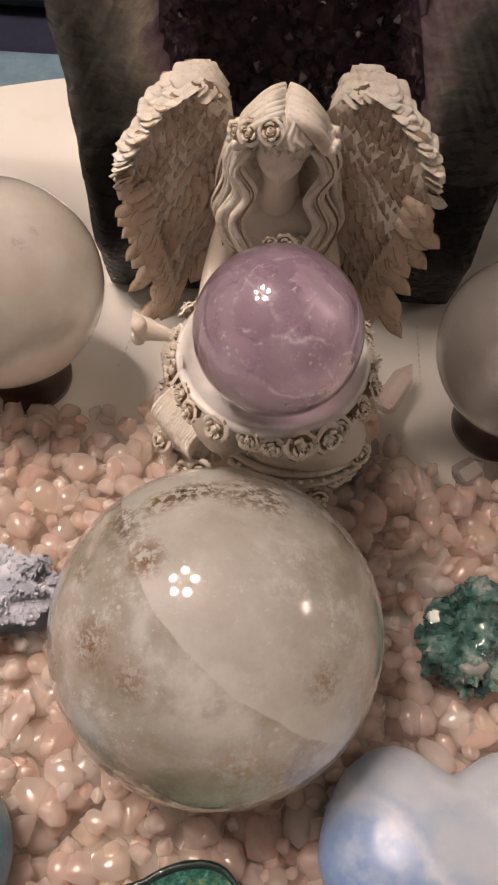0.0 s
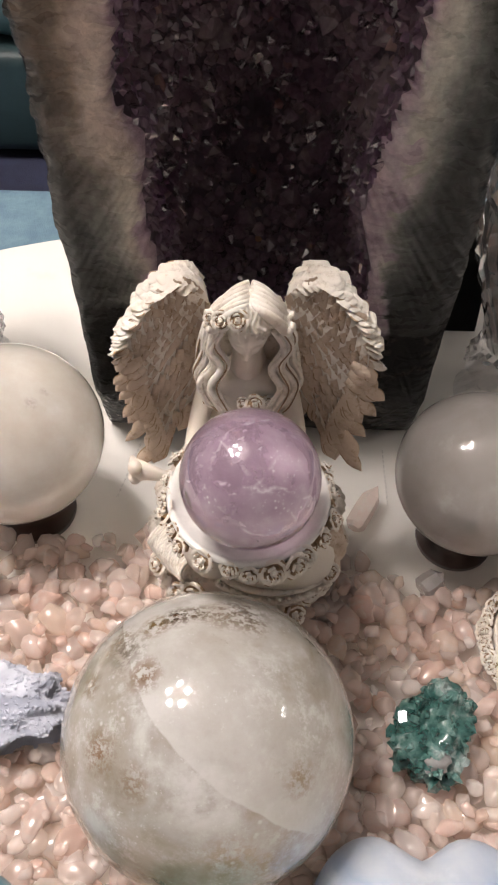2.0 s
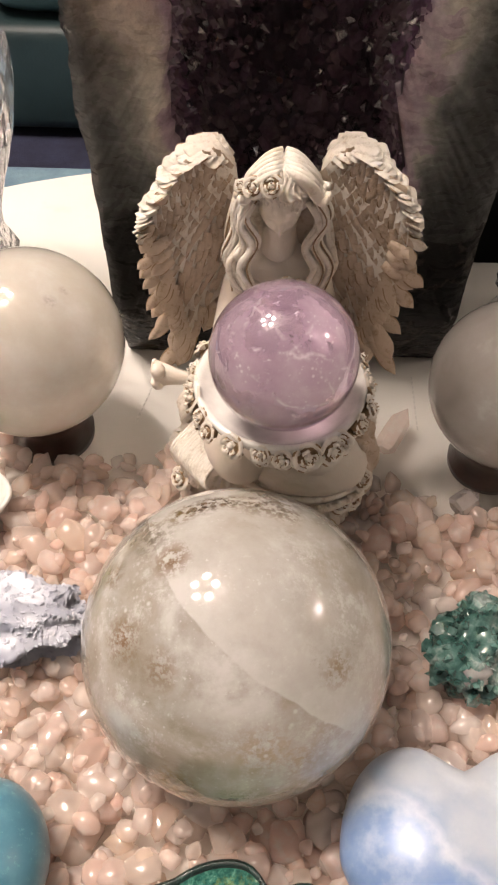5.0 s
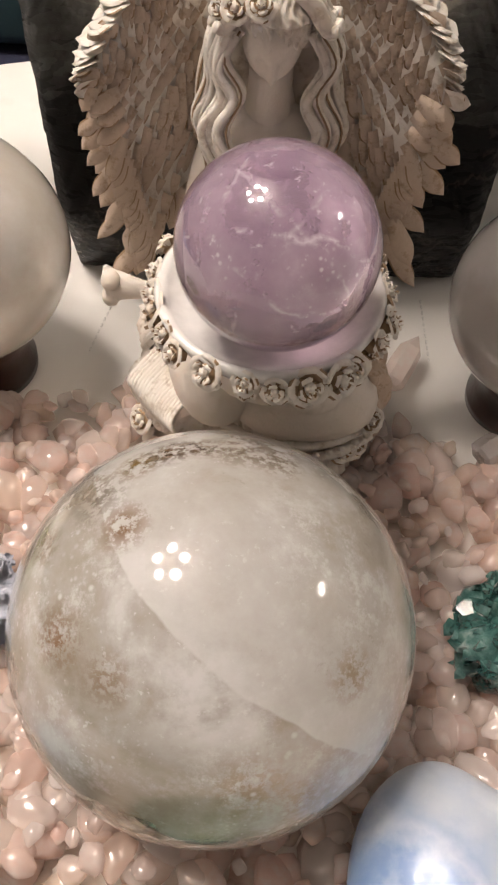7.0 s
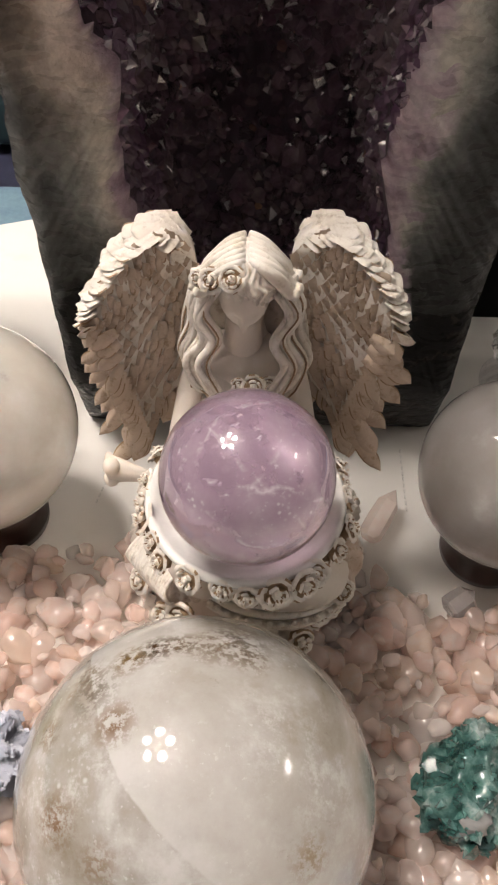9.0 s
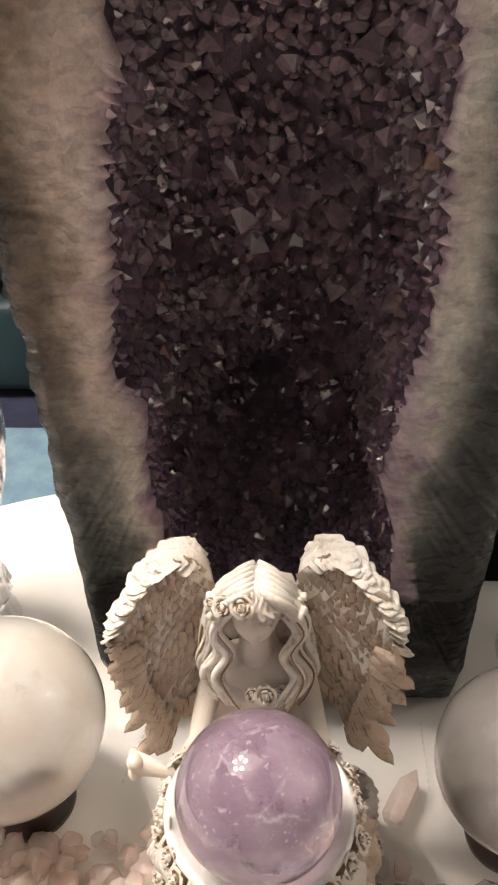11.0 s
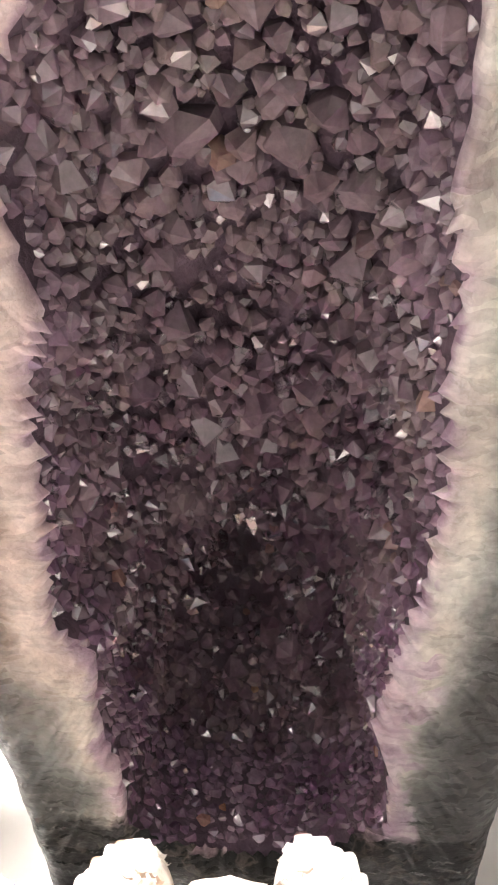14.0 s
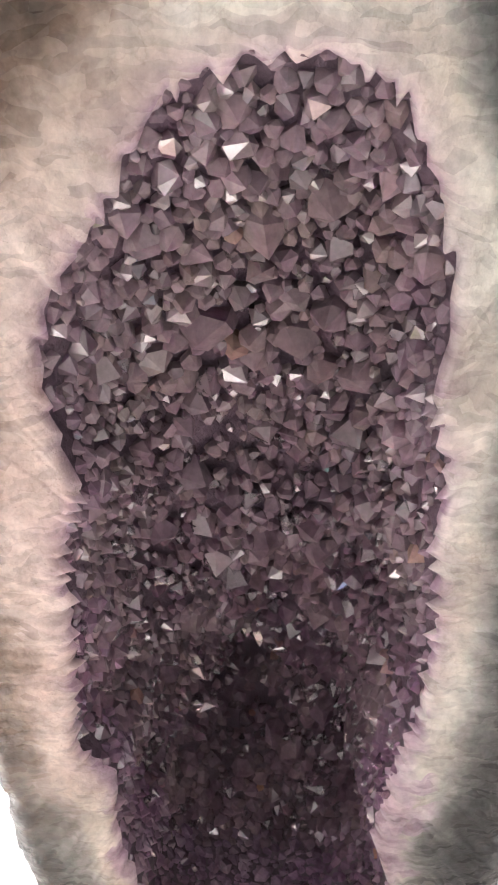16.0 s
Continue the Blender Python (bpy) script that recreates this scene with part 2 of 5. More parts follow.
def stone_ball(name, stops, scale, trans, sss, spots=(), coat=0.6, rough=0.05, speck=None, radius=(0.02, 0.018, 0.016)):
    n = Nodes(name)
    col = n.ramp(n.noise(scale, 7, 0.62, distort=0.15), stops)
    if speck:
        col = n.mix(n.ramp(n.noise(scale * 9, 5, 0.7), [(0.6, 0.0), (0.72, speck[1])]), col, speck[0])
    for place, size, tint, amount in spots:
        mask = n.maths("MULTIPLY", n.spot(place, size * 0.3, size), n.ramp(n.noise(420, 5, 0.7), [(0.42, 0.0), (0.58, 1.0)]))
        col = n.mix(n.maths("MULTIPLY", mask, amount), col, tint)
    n.set(Base_Color=col, Roughness=rough, IOR=1.54, Transmission_Weight=trans, Coat_Weight=coat, Coat_Roughness=0.02,
          Subsurface_Weight=sss, Subsurface_Radius=radius, Subsurface_Scale=1.0)
    return n.mat


# the near-white speck tint is sparkle painted as colour
M["amethyst_ball"] = stone_ball("lilac_amethyst", [(0.34, (0.33, 0.22, 0.32)), (0.48, (0.44, 0.32, 0.42)), (0.6, (0.52, 0.4, 0.5)), (0.72, (0.68, 0.57, 0.66))], 60, 0.6, 0.0,
                                speck=((0.95, 0.9, 0.95), 0.7))


def fractures(mat, planes):
    """Thin broken bright sheets inside a polished stone, cut where they meet its skin."""
    tree = mat.node_tree
    n = Nodes(mat.name, mat)
    col = n.bsdf.inputs["Base Color"].links[0].from_socket
    for (nx, ny, nz), off, thick, amount in planes:
        sep = n.node("ShaderNodeSeparateXYZ")
        tree.links.new(n.coord(), sep.inputs[0])
        d = n.maths("ADD", n.maths("ADD", n.maths("MULTIPLY", sep.outputs[0], nx), n.maths("MULTIPLY", sep.outputs[1], ny)), n.maths("MULTIPLY", sep.outputs[2], nz))
        d = n.maths("ADD", n.maths("SUBTRACT", d, off), n.maths("MULTIPLY", n.maths("SUBTRACT", n.noise(110, 4), 0.5), 0.006))
        line = n.ramp(n.maths("DIVIDE", n.maths("ABSOLUTE", d), thick), [(0.0, 1.0), (1.0, 0.0)])
        broken = n.ramp(n.noise(170, 4, 0.7), [(0.46, 0.0), (0.56, 1.0)])
        col = n.mix(n.maths("MULTIPLY", n.maths("MULTIPLY", line, broken), amount), col, (0.97, 0.93, 0.97))
    tree.links.new(col, n.bsdf.inputs["Base Color"])


fractures(M["amethyst_ball"], (((0.1, 0.85, 0.5), -0.004, 0.0007, 0.6), ((0.7, 0.6, 0.4), 0.001, 0.0006, 0.35), ((-0.8, 0.5, 0.3), -0.003, 0.0007, 0.3), ((0.3, -0.5, 0.8), 0.014, 0.0006, 0.4)))


def painted_glints(mat, scale, size, where, amount, spread=40):
    """Clusters of tiny bright sparks put into the colour, like inner cracks catching light."""
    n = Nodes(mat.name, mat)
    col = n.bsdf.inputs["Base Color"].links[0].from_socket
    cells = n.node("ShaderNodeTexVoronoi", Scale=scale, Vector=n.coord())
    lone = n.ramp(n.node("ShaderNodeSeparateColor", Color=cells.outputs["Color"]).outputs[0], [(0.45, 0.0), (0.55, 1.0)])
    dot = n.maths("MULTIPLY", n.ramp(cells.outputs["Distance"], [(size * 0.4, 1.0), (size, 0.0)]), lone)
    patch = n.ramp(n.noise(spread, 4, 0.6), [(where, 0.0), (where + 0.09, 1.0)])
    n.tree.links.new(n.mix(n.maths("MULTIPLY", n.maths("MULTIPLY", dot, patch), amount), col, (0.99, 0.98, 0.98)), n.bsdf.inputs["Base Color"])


painted_glints(M["amethyst_ball"], 520, 0.3, 0.52, 0.7, 70)
painted_glints(M["quartz"], 620, 0.3, 0.5, 0.7)
painted_glints(M["quartz"], 300, 0.26, 0.5, 0.8, 30)
M["milky"] = stone_ball("milky_quartz", [(0.38, (0.78, 0.73, 0.65)), (0.52, (0.84, 0.795, 0.73)), (0.66, (0.93, 0.91, 0.88))], 34, 0.5, 0.4, coat=0.6,
                        spots=(((0.014, -0.01, 0.03), 0.003, (0.3, 0.26, 0.24), 0.7), ((0.018, -0.004, 0.03), 0.0022, (0.3, 0.26, 0.24), 0.6)), radius=(0.03, 0.026, 0.024), rough=0.07)
M["grey_quartz"] = stone_ball("grey_girasol_quartz", [(0.4, (0.58, 0.54, 0.52)), (0.54, (0.64, 0.6, 0.58)), (0.66, (0.8, 0.78, 0.77))], 40, 0.5, 0.6, coat=0.5, rough=0.07, radius=(0.03, 0.028, 0.028))
M["dark_amethyst"] = stone_ball("dark_amethyst", [(0.35, (0.045, 0.02, 0.035)), (0.52, (0.11, 0.055, 0.085)), (0.68, (0.32, 0.25, 0.28))], 50, 0.25, 0.2)
M["teal"] = stone_ball("teal_apatite", [(0.3, (0.055, 0.17, 0.25)), (0.55, (0.09, 0.25, 0.34)), (0.8, (0.2, 0.4, 0.48))], 60, 0.0, 0.2,
                       coat=0.3, rough=0.3, speck=((0.3, 0.6, 0.62), 0.5))
def blue_calcite():
    """Hazy grey-blue stone, bluer on one lobe, with a pale wavy band across."""
    n = Nodes("blue_calcite")
    sep = n.node("ShaderNodeSeparateXYZ")
    n.tree.links.new(n.coord(), sep.inputs[0])
    slant = n.maths("ADD", n.maths("ADD", sep.outputs[0], n.maths("MULTIPLY", sep.outputs[1], 0.9)), n.maths("MULTIPLY", n.maths("SUBTRACT", n.noise(50, 5), 0.5), 0.03))
    side = n.ramp(n.maths("ADD", n.maths("MULTIPLY", slant, 16.0), 0.5), [(0.2, 0.0), (0.42, 0.85), (0.5, 1.0), (1.0, 0.75)])
    blue = n.ramp(n.noise(45, 5, 0.6), [(0.35, (0.17, 0.28, 0.52)), (0.52, (0.27, 0.37, 0.56)), (0.68, (0.44, 0.51, 0.62))])
    pale = n.ramp(n.noise(34, 6, 0.6), [(0.35, (0.37, 0.44, 0.56)), (0.5, (0.46, 0.51, 0.59)), (0.68, (0.55, 0.58, 0.62))])
    col = n.mix(side, blue, pale)
    line = n.ramp(n.maths("ABSOLUTE", n.maths("ADD", slant, 0.012)), [(0.0, 0.35), (0.0009, 0.0)])
    col = n.mix(line, col, (0.8, 0.81, 0.82))
    col = n.mix(n.ramp(n.noise(90, 6), [(0.52, 0.0), (0.72, 0.35)]), col, (0.72, 0.76, 0.82))
    n.set(Base_Color=col, Roughness=0.3, IOR=1.45, Coat_Weight=0.12, Coat_Roughness=0.08,
          Subsurface_Weight=0.6, Subsurface_Radius=(0.012, 0.013, 0.015), Subsurface_Scale=1.0)
    n.bump(n.noise(60, 2), 0.15, 0.002)
    return n.mat


M["calcite"] = blue_calcite()
M["fluorite"] = stone_ball("green_crystal", [(0.36, (0.025, 0.075, 0.07)), (0.47, (0.065, 0.17, 0.15)), (0.55, (0.15, 0.28, 0.255)), (0.66, (0.45, 0.54, 0.52))], 110, 0.3, 0.0, rough=0.1)
M["celestite"] = stone_ball("pale_blue_druse", [(0.32, (0.24, 0.265, 0.35)), (0.5, (0.33, 0.355, 0.445)), (0.68, (0.42, 0.445, 0.53))], 70, 0.0, 0.0, rough=0.35, coat=0.4)
druse = Nodes("pale_blue_druse", M["celestite"])
druse.set(Normal=druse.soft_normal(0.8, None))
M["clear"] = stone_ball("clear_quartz", [(0.3, (0.75, 0.7, 0.68)), (0.7, (0.92, 0.9, 0.9))], 120, 0.7, 0.1)
M["peridot"] = stone_ball("peridot_chips", [(0.3, (0.16, 0.24, 0.03)), (0.6, (0.3, 0.38, 0.07)), (0.8, (0.5, 0.55, 0.18))], 300, 0.2, 0.2)
M["china"] = plain("white_china", (0.84, 0.82, 0.79), (0.79, 0.77, 0.73), 40, 0.22, 0.05, 150, Coat_Weight=0.5)


def green_glaze():
    n = Nodes("green_crackle_glaze")
    col = n.ramp(n.noise(420, 6, 0.75), [(0.35, (0.01, 0.07, 0.06)), (0.5, (0.03, 0.16, 0.13)), (0.62, (0.1, 0.3, 0.24)), (0.72, (0.4, 0.5, 0.42))])
    yellow = n.maths("MULTIPLY", n.spot((0.0, 0.02, 0.0), 0.012, 0.012), n.ramp(n.noise(300, 5, 0.7), [(0.5, 0.0), (0.62, 1.0)]))
    col = n.mix(yellow, col, (0.55, 0.5, 0.03))
    n.set(Base_Color=col, Roughness=0.12, Coat_Weight=1.0, Coat_Roughness=0.03)
    n.bump(n.noise(500, 4), 0.35, 0.001)
    return n.mat


M["glaze"] = green_glaze()
M["glaze_edge"] = plain("dark_glaze_edge", (0.008, 0.02, 0.02), (0.02, 0.05, 0.045), 120, 0.15, 0.2, 300, Coat_Weight=1.0)


def resin(name, c1, c2, stain):
    n = Nodes(name)
    col = n.mix(n.ramp(n.noise(60, 4), [(0.35, 0.0), (0.65, 1.0)]), c1, c2)
    col = n.mix(n.ramp(n.noise(330, 6, 0.7), [(0.52, 0.0), (0.68, stain)]), col, (0.3, 0.2, 0.11))
    n.set(Base_Color=col, Roughness=0.55, Subsurface_Weight=0.15, Subsurface_Radius=(0.004, 0.003, 0.002), Subsurface_Scale=1.0)
    n.bump(n.noise(650, 4), 0.3, 0.0008)
    return n.mat


M["resin"] = resin("cream_resin", (0.76, 0.71, 0.64), (0.68, 0.61, 0.53), 0.5)
M["antique"] = resin("antiqued_resin", (0.6, 0.48, 0.38), (0.48, 0.37, 0.28), 0.8)
M["wash"] = resin("brown_antique_wash", (0.34, 0.23, 0.13), (0.24, 0.15, 0.08), 0.5)
M["skin"] = resin("smooth_cream_resin", (0.74, 0.67, 0.59), (0.72, 0.65, 0.57), 0.0)


def glass():
    n = Nodes("cut_glass")
    n.set(Base_Color=(0.97, 0.97, 0.98), Roughness=0.02, IOR=1.25, Transmission_Weight=0.88, Coat_Weight=1.0, Coat_IOR=1.6)
    return n.mat


M["glass"] = glass()


def amethyst(name, tone):
    """Deep purple glassy stone: hazy inside, with flat mirror-like faces."""
    n = Nodes(name)
    info = n.tree.nodes.new("ShaderNodeObjectInfo").outputs["Random"]
    isle = n.tree.nodes.new("ShaderNodeNewGeometry").outputs["Random Per Island"]
    pick = n.maths("FRACT", n.maths("ADD", info, n.maths("MULTIPLY", isle, 5.77)))
    place = n.tree.nodes.new("ShaderNodeNewGeometry").outputs["Position"]
    haze = n.noise(38, 5, 0.6, vector=place)
    tones = (((0.14, 0.076, 0.114), (0.235, 0.152, 0.19), (0.345, 0.257, 0.272)), ((0.22, 0.12, 0.2), (0.33, 0.21, 0.3), (0.46, 0.34, 0.41)))[tone]
    col = n.ramp(haze, [(0.36, tones[0]), (0.5, tones[1]), (0.66, tones[2])])
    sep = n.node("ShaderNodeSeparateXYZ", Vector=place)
    # upper crystals mixed paler grey: the light up there put into the colour
    top_light = n.node("ShaderNodeMapRange", Value=n.maths("ADD", sep.outputs[2], n.maths("MULTIPLY", n.maths("SUBTRACT", n.noise(20, 4, vector=place), 0.5), 0.1)))
    top_light.inputs["From Min"].default_value, top_light.inputs["From Max"].default_value = 0.19, 0.32
    col = n.mix(n.maths("MULTIPLY", top_light.outputs[0], 0.6), col, (0.4, 0.325, 0.315))
    own = n.ramp(pick, [(0.0, (0.66, 0.58, 0.68)), (0.5, (0.9, 0.84, 0.9)), (0.9, (1.06, 1.0, 0.98)), (0.988, (1.1, 1.05, 0.98)), (1.0, (1.9, 1.15, 0.35))])
    col = n.mix(0.75, col, own, "MULTIPLY")
    col = n.mix(0.4, col, n.ramp(n.noise(420, 3, 0.6, vector=place), [(0.35, 0.45), (0.65, 1.15)]), "MULTIPLY")
    n.set(Base_Color=col, Roughness=0.3, IOR=1.5, Specular_IOR_Level=0.2, Coat_Weight=n.ramp(n.maths("FRACT", n.maths("MULTIPLY", pick, 37.7)), [(0.0, 0.08), (0.58, 0.16), (0.63, 1.0)]), Coat_IOR=3.4, Coat_Roughness=n.ramp(n.maths("FRACT", n.maths("MULTIPLY", pick, 23.3)), [(0.0, 0.03), (0.5, 0.06), (0.6, 0.2), (1.0, 0.24)]),
          Normal=n.soft_normal((0.88, 0.6)[tone], (0.021, 0.2, 0.24)),
          Subsurface_Weight=0.3, Subsurface_Radius=(0.01, 0.006, 0.01), Subsurface_Scale=1.0)
    see = n.node("ShaderNodeBsdfTransparent", Color=n.mix(0.35, col, (1.0, 0.85, 1.0)))
    gel = n.node("ShaderNodeMixShader", Fac=(0.36, 0.36)[tone])
    n.tree.links.new(n.bsdf.outputs[0], gel.inputs[1])
    n.tree.links.new(see.outputs[0], gel.inputs[2])
    n.tree.links.new(gel.outputs[0], n.out.inputs["Surface"])
    return n.mat


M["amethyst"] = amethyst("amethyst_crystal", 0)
M["druse_bed"] = plain("dark_amethyst_bed", (0.1, 0.06, 0.085), (0.06, 0.036, 0.052), 60, 0.7, 0.6, 400, distance=0.002)
M["pale_amethyst"] = amethyst("pale_amethyst_crystal", 1)


def geode_face():
    """Sawn face: lilac at the hollow, a broad cream quartz band of grains that run in towards it, grey agate with hard borders, black rind."""
    n = Nodes("sawn_geode_face")
    band = n.attr("band")
    sep = n.node("ShaderNodeSeparateXYZ")
    n.tree.links.new(n.coord(), sep.inputs[0])
    X, Z = sep.outputs[0], sep.outputs[2]

    def between(value, lo, hi):
        m = n.node("ShaderNodeMapRange", Value=value)
        m.inputs["From Min"].default_value, m.inputs["From Max"].default_value = lo, hi
        return m.outputs[0]
    drift = n.node("ShaderNodeTexNoise", Scale=55.0, Detail=3.0)
    n.tree.links.new(n.coord(), drift.inputs["Vector"])
    bent = n.mix(0.014, n.coord(), drift.outputs["Color"], "ADD")

    def grains(across, along):
        st = n.node("ShaderNodeMapping", Vector=bent)
        st.inputs["Scale"].default_value = (across, 1.0, along)
        c = n.node("ShaderNodeTexVoronoi", Scale=1.0, Vector=st.outputs[0])
        d = n.node("ShaderNodeSeparateColor", Color=c.outputs["Color"])
        return d.outputs[0], d.outputs[1]
    big, big2 = grains(75, 190)
    fine, fine2 = grains(210, 560)
    wob = n.noise(30, 5, 0.6)
    pos = n.maths("ADD", band, n.maths("MULTIPLY", n.maths("SUBTRACT", wob, 0.5), 0.7))
    pos = n.maths("ADD", pos, n.maths("MULTIPLY", n.maths("SUBTRACT", big, 0.5), 0.07))
    pos = n.maths("ADD", pos, n.maths("MULTIPLY", between(Z, 0.17, 0.06), 0.34))
    pos = n.maths("ADD", pos, n.maths("MULTIPLY", between(X, 0.055, 0.095), 0.22))
    cream = n.ramp(n.noise(24, 5, 0.6), [(0.36, (0.43, 0.375, 0.33)), (0.5, (0.57, 0.525, 0.46)), (0.64, (0.7, 0.675, 0.605))])
    pink = n.maths("MULTIPLY", between(X, 0.02, -0.04), between(Z, 0.14, 0.19))
    cream = n.mix(n.maths("MULTIPLY", pink, 0.6), cream, (0.56, 0.4, 0.36))
    cream = n.mix(n.maths("MULTIPLY", between(X, 0.03, 0.07), 0.7), cream, n.mix(1.0, cream, (0.99, 1.03, 1.04), "MULTIPLY"))
    deep = n.maths("ADD", pos, n.maths("MULTIPLY", n.maths("SUBTRACT", n.noise(60, 4, 0.6), 0.5), 0.35))
    agate = n.ramp(deep, [(0.5, (0.3, 0.3, 0.285)), (0.68, (0.19, 0.195, 0.185)), (0.86, (0.085, 0.09, 0.085)), (1.0, (0.04, 0.042, 0.04))])
    brown = n.ramp(deep, [(0.5, (0.34, 0.27, 0.215)), (0.7, (0.2, 0.15, 0.115)), (0.9, (0.1, 0.075, 0.058)), (1.0, (0.05, 0.04, 0.033))])
    agate = n.mix(n.maths("MULTIPLY", between(X, 0.04, 0.0), between(Z, 0.12, 0.18)), agate, brown)
    col = n.mix(n.ramp(pos, [(0.44, 0.0), (0.6, 0.75), (0.72, 1.0)]), cream, agate)
    # a broad zone of pale lilac crystal low down, widest on one side
    low = n.maths("MULTIPLY", between(Z, 0.2, 0.15), n.maths("ADD", 0.14, n.maths("MULTIPLY", between(X, 0.02, 0.06), 0.22)))
    reach = n.maths("SUBTRACT", low, n.maths("ADD", band, n.maths("MULTIPLY", n.maths("SUBTRACT", big2, 0.5), 0.2)))
    col = n.mix(n.ramp(n.maths("ADD", reach, 0.2), [(0.16, 0.0), (0.24, 0.75), (0.5, 0.85)]), col, n.ramp(n.noise(90, 5, 0.6), [(0.36, (0.36, 0.25, 0.34)), (0.5, (0.5, 0.4, 0.48)), (0.64, (0.66, 0.6, 0.62))]))
    col = n.mix(n.ramp(n.maths("ADD", band, n.maths("MULTIPLY", n.maths("SUBTRACT", big2, 0.5), 0.12)), [(0.0, 0.85), (0.05, 0.6), (0.14, 0.3), (0.3, 0.0)]), col, n.ramp(n.noise(70, 4, 0.6), [(0.38, (0.26, 0.16, 0.23)), (0.6, (0.5, 0.38, 0.42))]))
    col = n.mix(0.4, col, n.ramp(big, [(0.0, (0.6, 0.56, 0.55)), (0.45, (0.95, 0.94, 0.93)), (1.0, (1.16, 1.13, 1.08))]), "MULTIPLY")
    col = n.mix(0.5, col, n.ramp(fine, [(0.0, 0.62), (0.5, 1.0), (1.0, 1.12)]), "MULTIPLY")
    col = n.mix(0.5, col, n.ramp(n.noise(260, 7, 0.7), [(0.3, 0.5), (0.5, 0.95), (0.68, 1.3)]), "MULTIPLY")
    crack = n.ramp(n.maths("ABSOLUTE", n.maths("SUBTRACT", n.noise(34, 6, 0.62), 0.5)), [(0.0, 0.22), (0.012, 0.0)])
    col = n.mix(crack, col, n.mix(1.0, col, (0.45, 0.38, 0.33), "MULTIPLY"))
    # black basalt at the foot and in angular patches along the outer edge, with a few pale veins
    foot = between(n.maths("ADD", Z, n.maths("ADD", n.maths("MULTIPLY", n.maths("SUBTRACT", wob, 0.5), 0.09), n.maths("MULTIPLY", n.maths("SUBTRACT", big, 0.5), 0.012))), 0.085, 0.072)
    edge = n.ramp(n.maths("ADD", band, n.maths("MULTIPLY", n.maths("SUBTRACT", n.noise(75, 4, 0.6), 0.5), 0.6)), [(0.96, 0.0), (1.0, 0.85)])
    vein = n.ramp(n.maths("ABSOLUTE", n.maths("SUBTRACT", n.noise(26, 5, 0.6), 0.5)), [(0.0, (0.06, 0.052, 0.046)), (0.018, (0.014, 0.014, 0.014)), (1.0, (0.008, 0.008, 0.008))])
    col = n.mix(n.maths("MAXIMUM", foot, edge), col, vein)
    n.set(Base_Color=col, Roughness=n.ramp(fine2, [(0.0, 0.2), (1.0, 0.5)]), IOR=1.5, Specular_IOR_Level=n.mix(foot, (0.3, 0.3, 0.3), (0.1, 0.1, 0.1)),
          Subsurface_Weight=0.3, Subsurface_Radius=(0.006, 0.005, 0.004), Subsurface_Scale=1.0)
    n.bump(n.maths("ADD", n.maths("MULTIPLY", big, 0.6), n.maths("ADD", n.maths("MULTIPLY", fine, 0.3), n.noise(80, 5, 0.6))), 0.55, 0.0025)
    return n.mat


M["geode_face"] = geode_face()
M["rind"] = plain("basalt_rind", (0.035, 0.036, 0.034), (0.08, 0.075, 0.068), 70, 0.6, 0.8, 220, distance=0.002)


# ---- mesh helpers ----
def mesh_of(name, bm, mats, smooth=True):
    me = bpy.data.meshes.new(name)
    bm.to_mesh(me)
    bm.free()
    for m in (mats if isinstance(mats, (list, tuple)) else [mats]):
        me.materials.append(m)
    if smooth:
        me.shade_smooth()
    return me


def part(name, bm, material, parent, label="", smooth=True):
    """Links a bmesh as one mesh object under a thing or a part."""
    ob = new(name, mesh_of(name, bm, material, smooth))
    ob.parent = parent
    if label:
        ob["label"] = label
    return ob


def thing(name, bm, material, label, category, group="", kind="", smooth=True, at=(0, 0, 0)):
    ob = new(name, mesh_of(name, bm, material, smooth) if bm else None)
    ob.location = at
    return tagged(ob, label, category, group, kind)


def box(bm, lo, hi, bevel=0.0):
    c = [(a + b) / 2 for a, b in zip(lo, hi)]
    s = [b - a for a, b in zip(lo, hi)]
    made = bmesh.ops.create_cube(bm, size=1, matrix=Matrix.Translation(c) @ Matrix.Diagonal((*s, 1)))
    if bevel:
        edges = list({e for v in made["verts"] for e in v.link_edges})
        bmesh.ops.bevel(bm, geom=edges, offset=bevel, segments=3, affect="EDGES", profile=0.6)


def lathe(bm, profile, n=48, centre=(0, 0), shape=None, closed=False):
    """Turns (radius, z) points round an upright axis. shape(k, a, r, z) may change the radius and height."""
    rings = []
    for k, (r, z) in enumerate(profile):
        ring = []
        for i in range(n):
            a = 2 * math.pi * i / n
            rr, zz = shape(k, a, r, z) if shape else (r, z)
            ring.append(bm.verts.new((centre[0] + rr * math.cos(a), centre[1] + rr * math.sin(a), zz)))
        rings.append(ring)
    for a, b in zip(rings, rings[1:]):
        for i in range(n):
            bm.faces.new((a[i], a[(i + 1) % n], b[(i + 1) % n], b[i]))
    if closed:
        bm.faces.new(rings[0][::-1])
        bm.faces.new(rings[-1])
    return rings


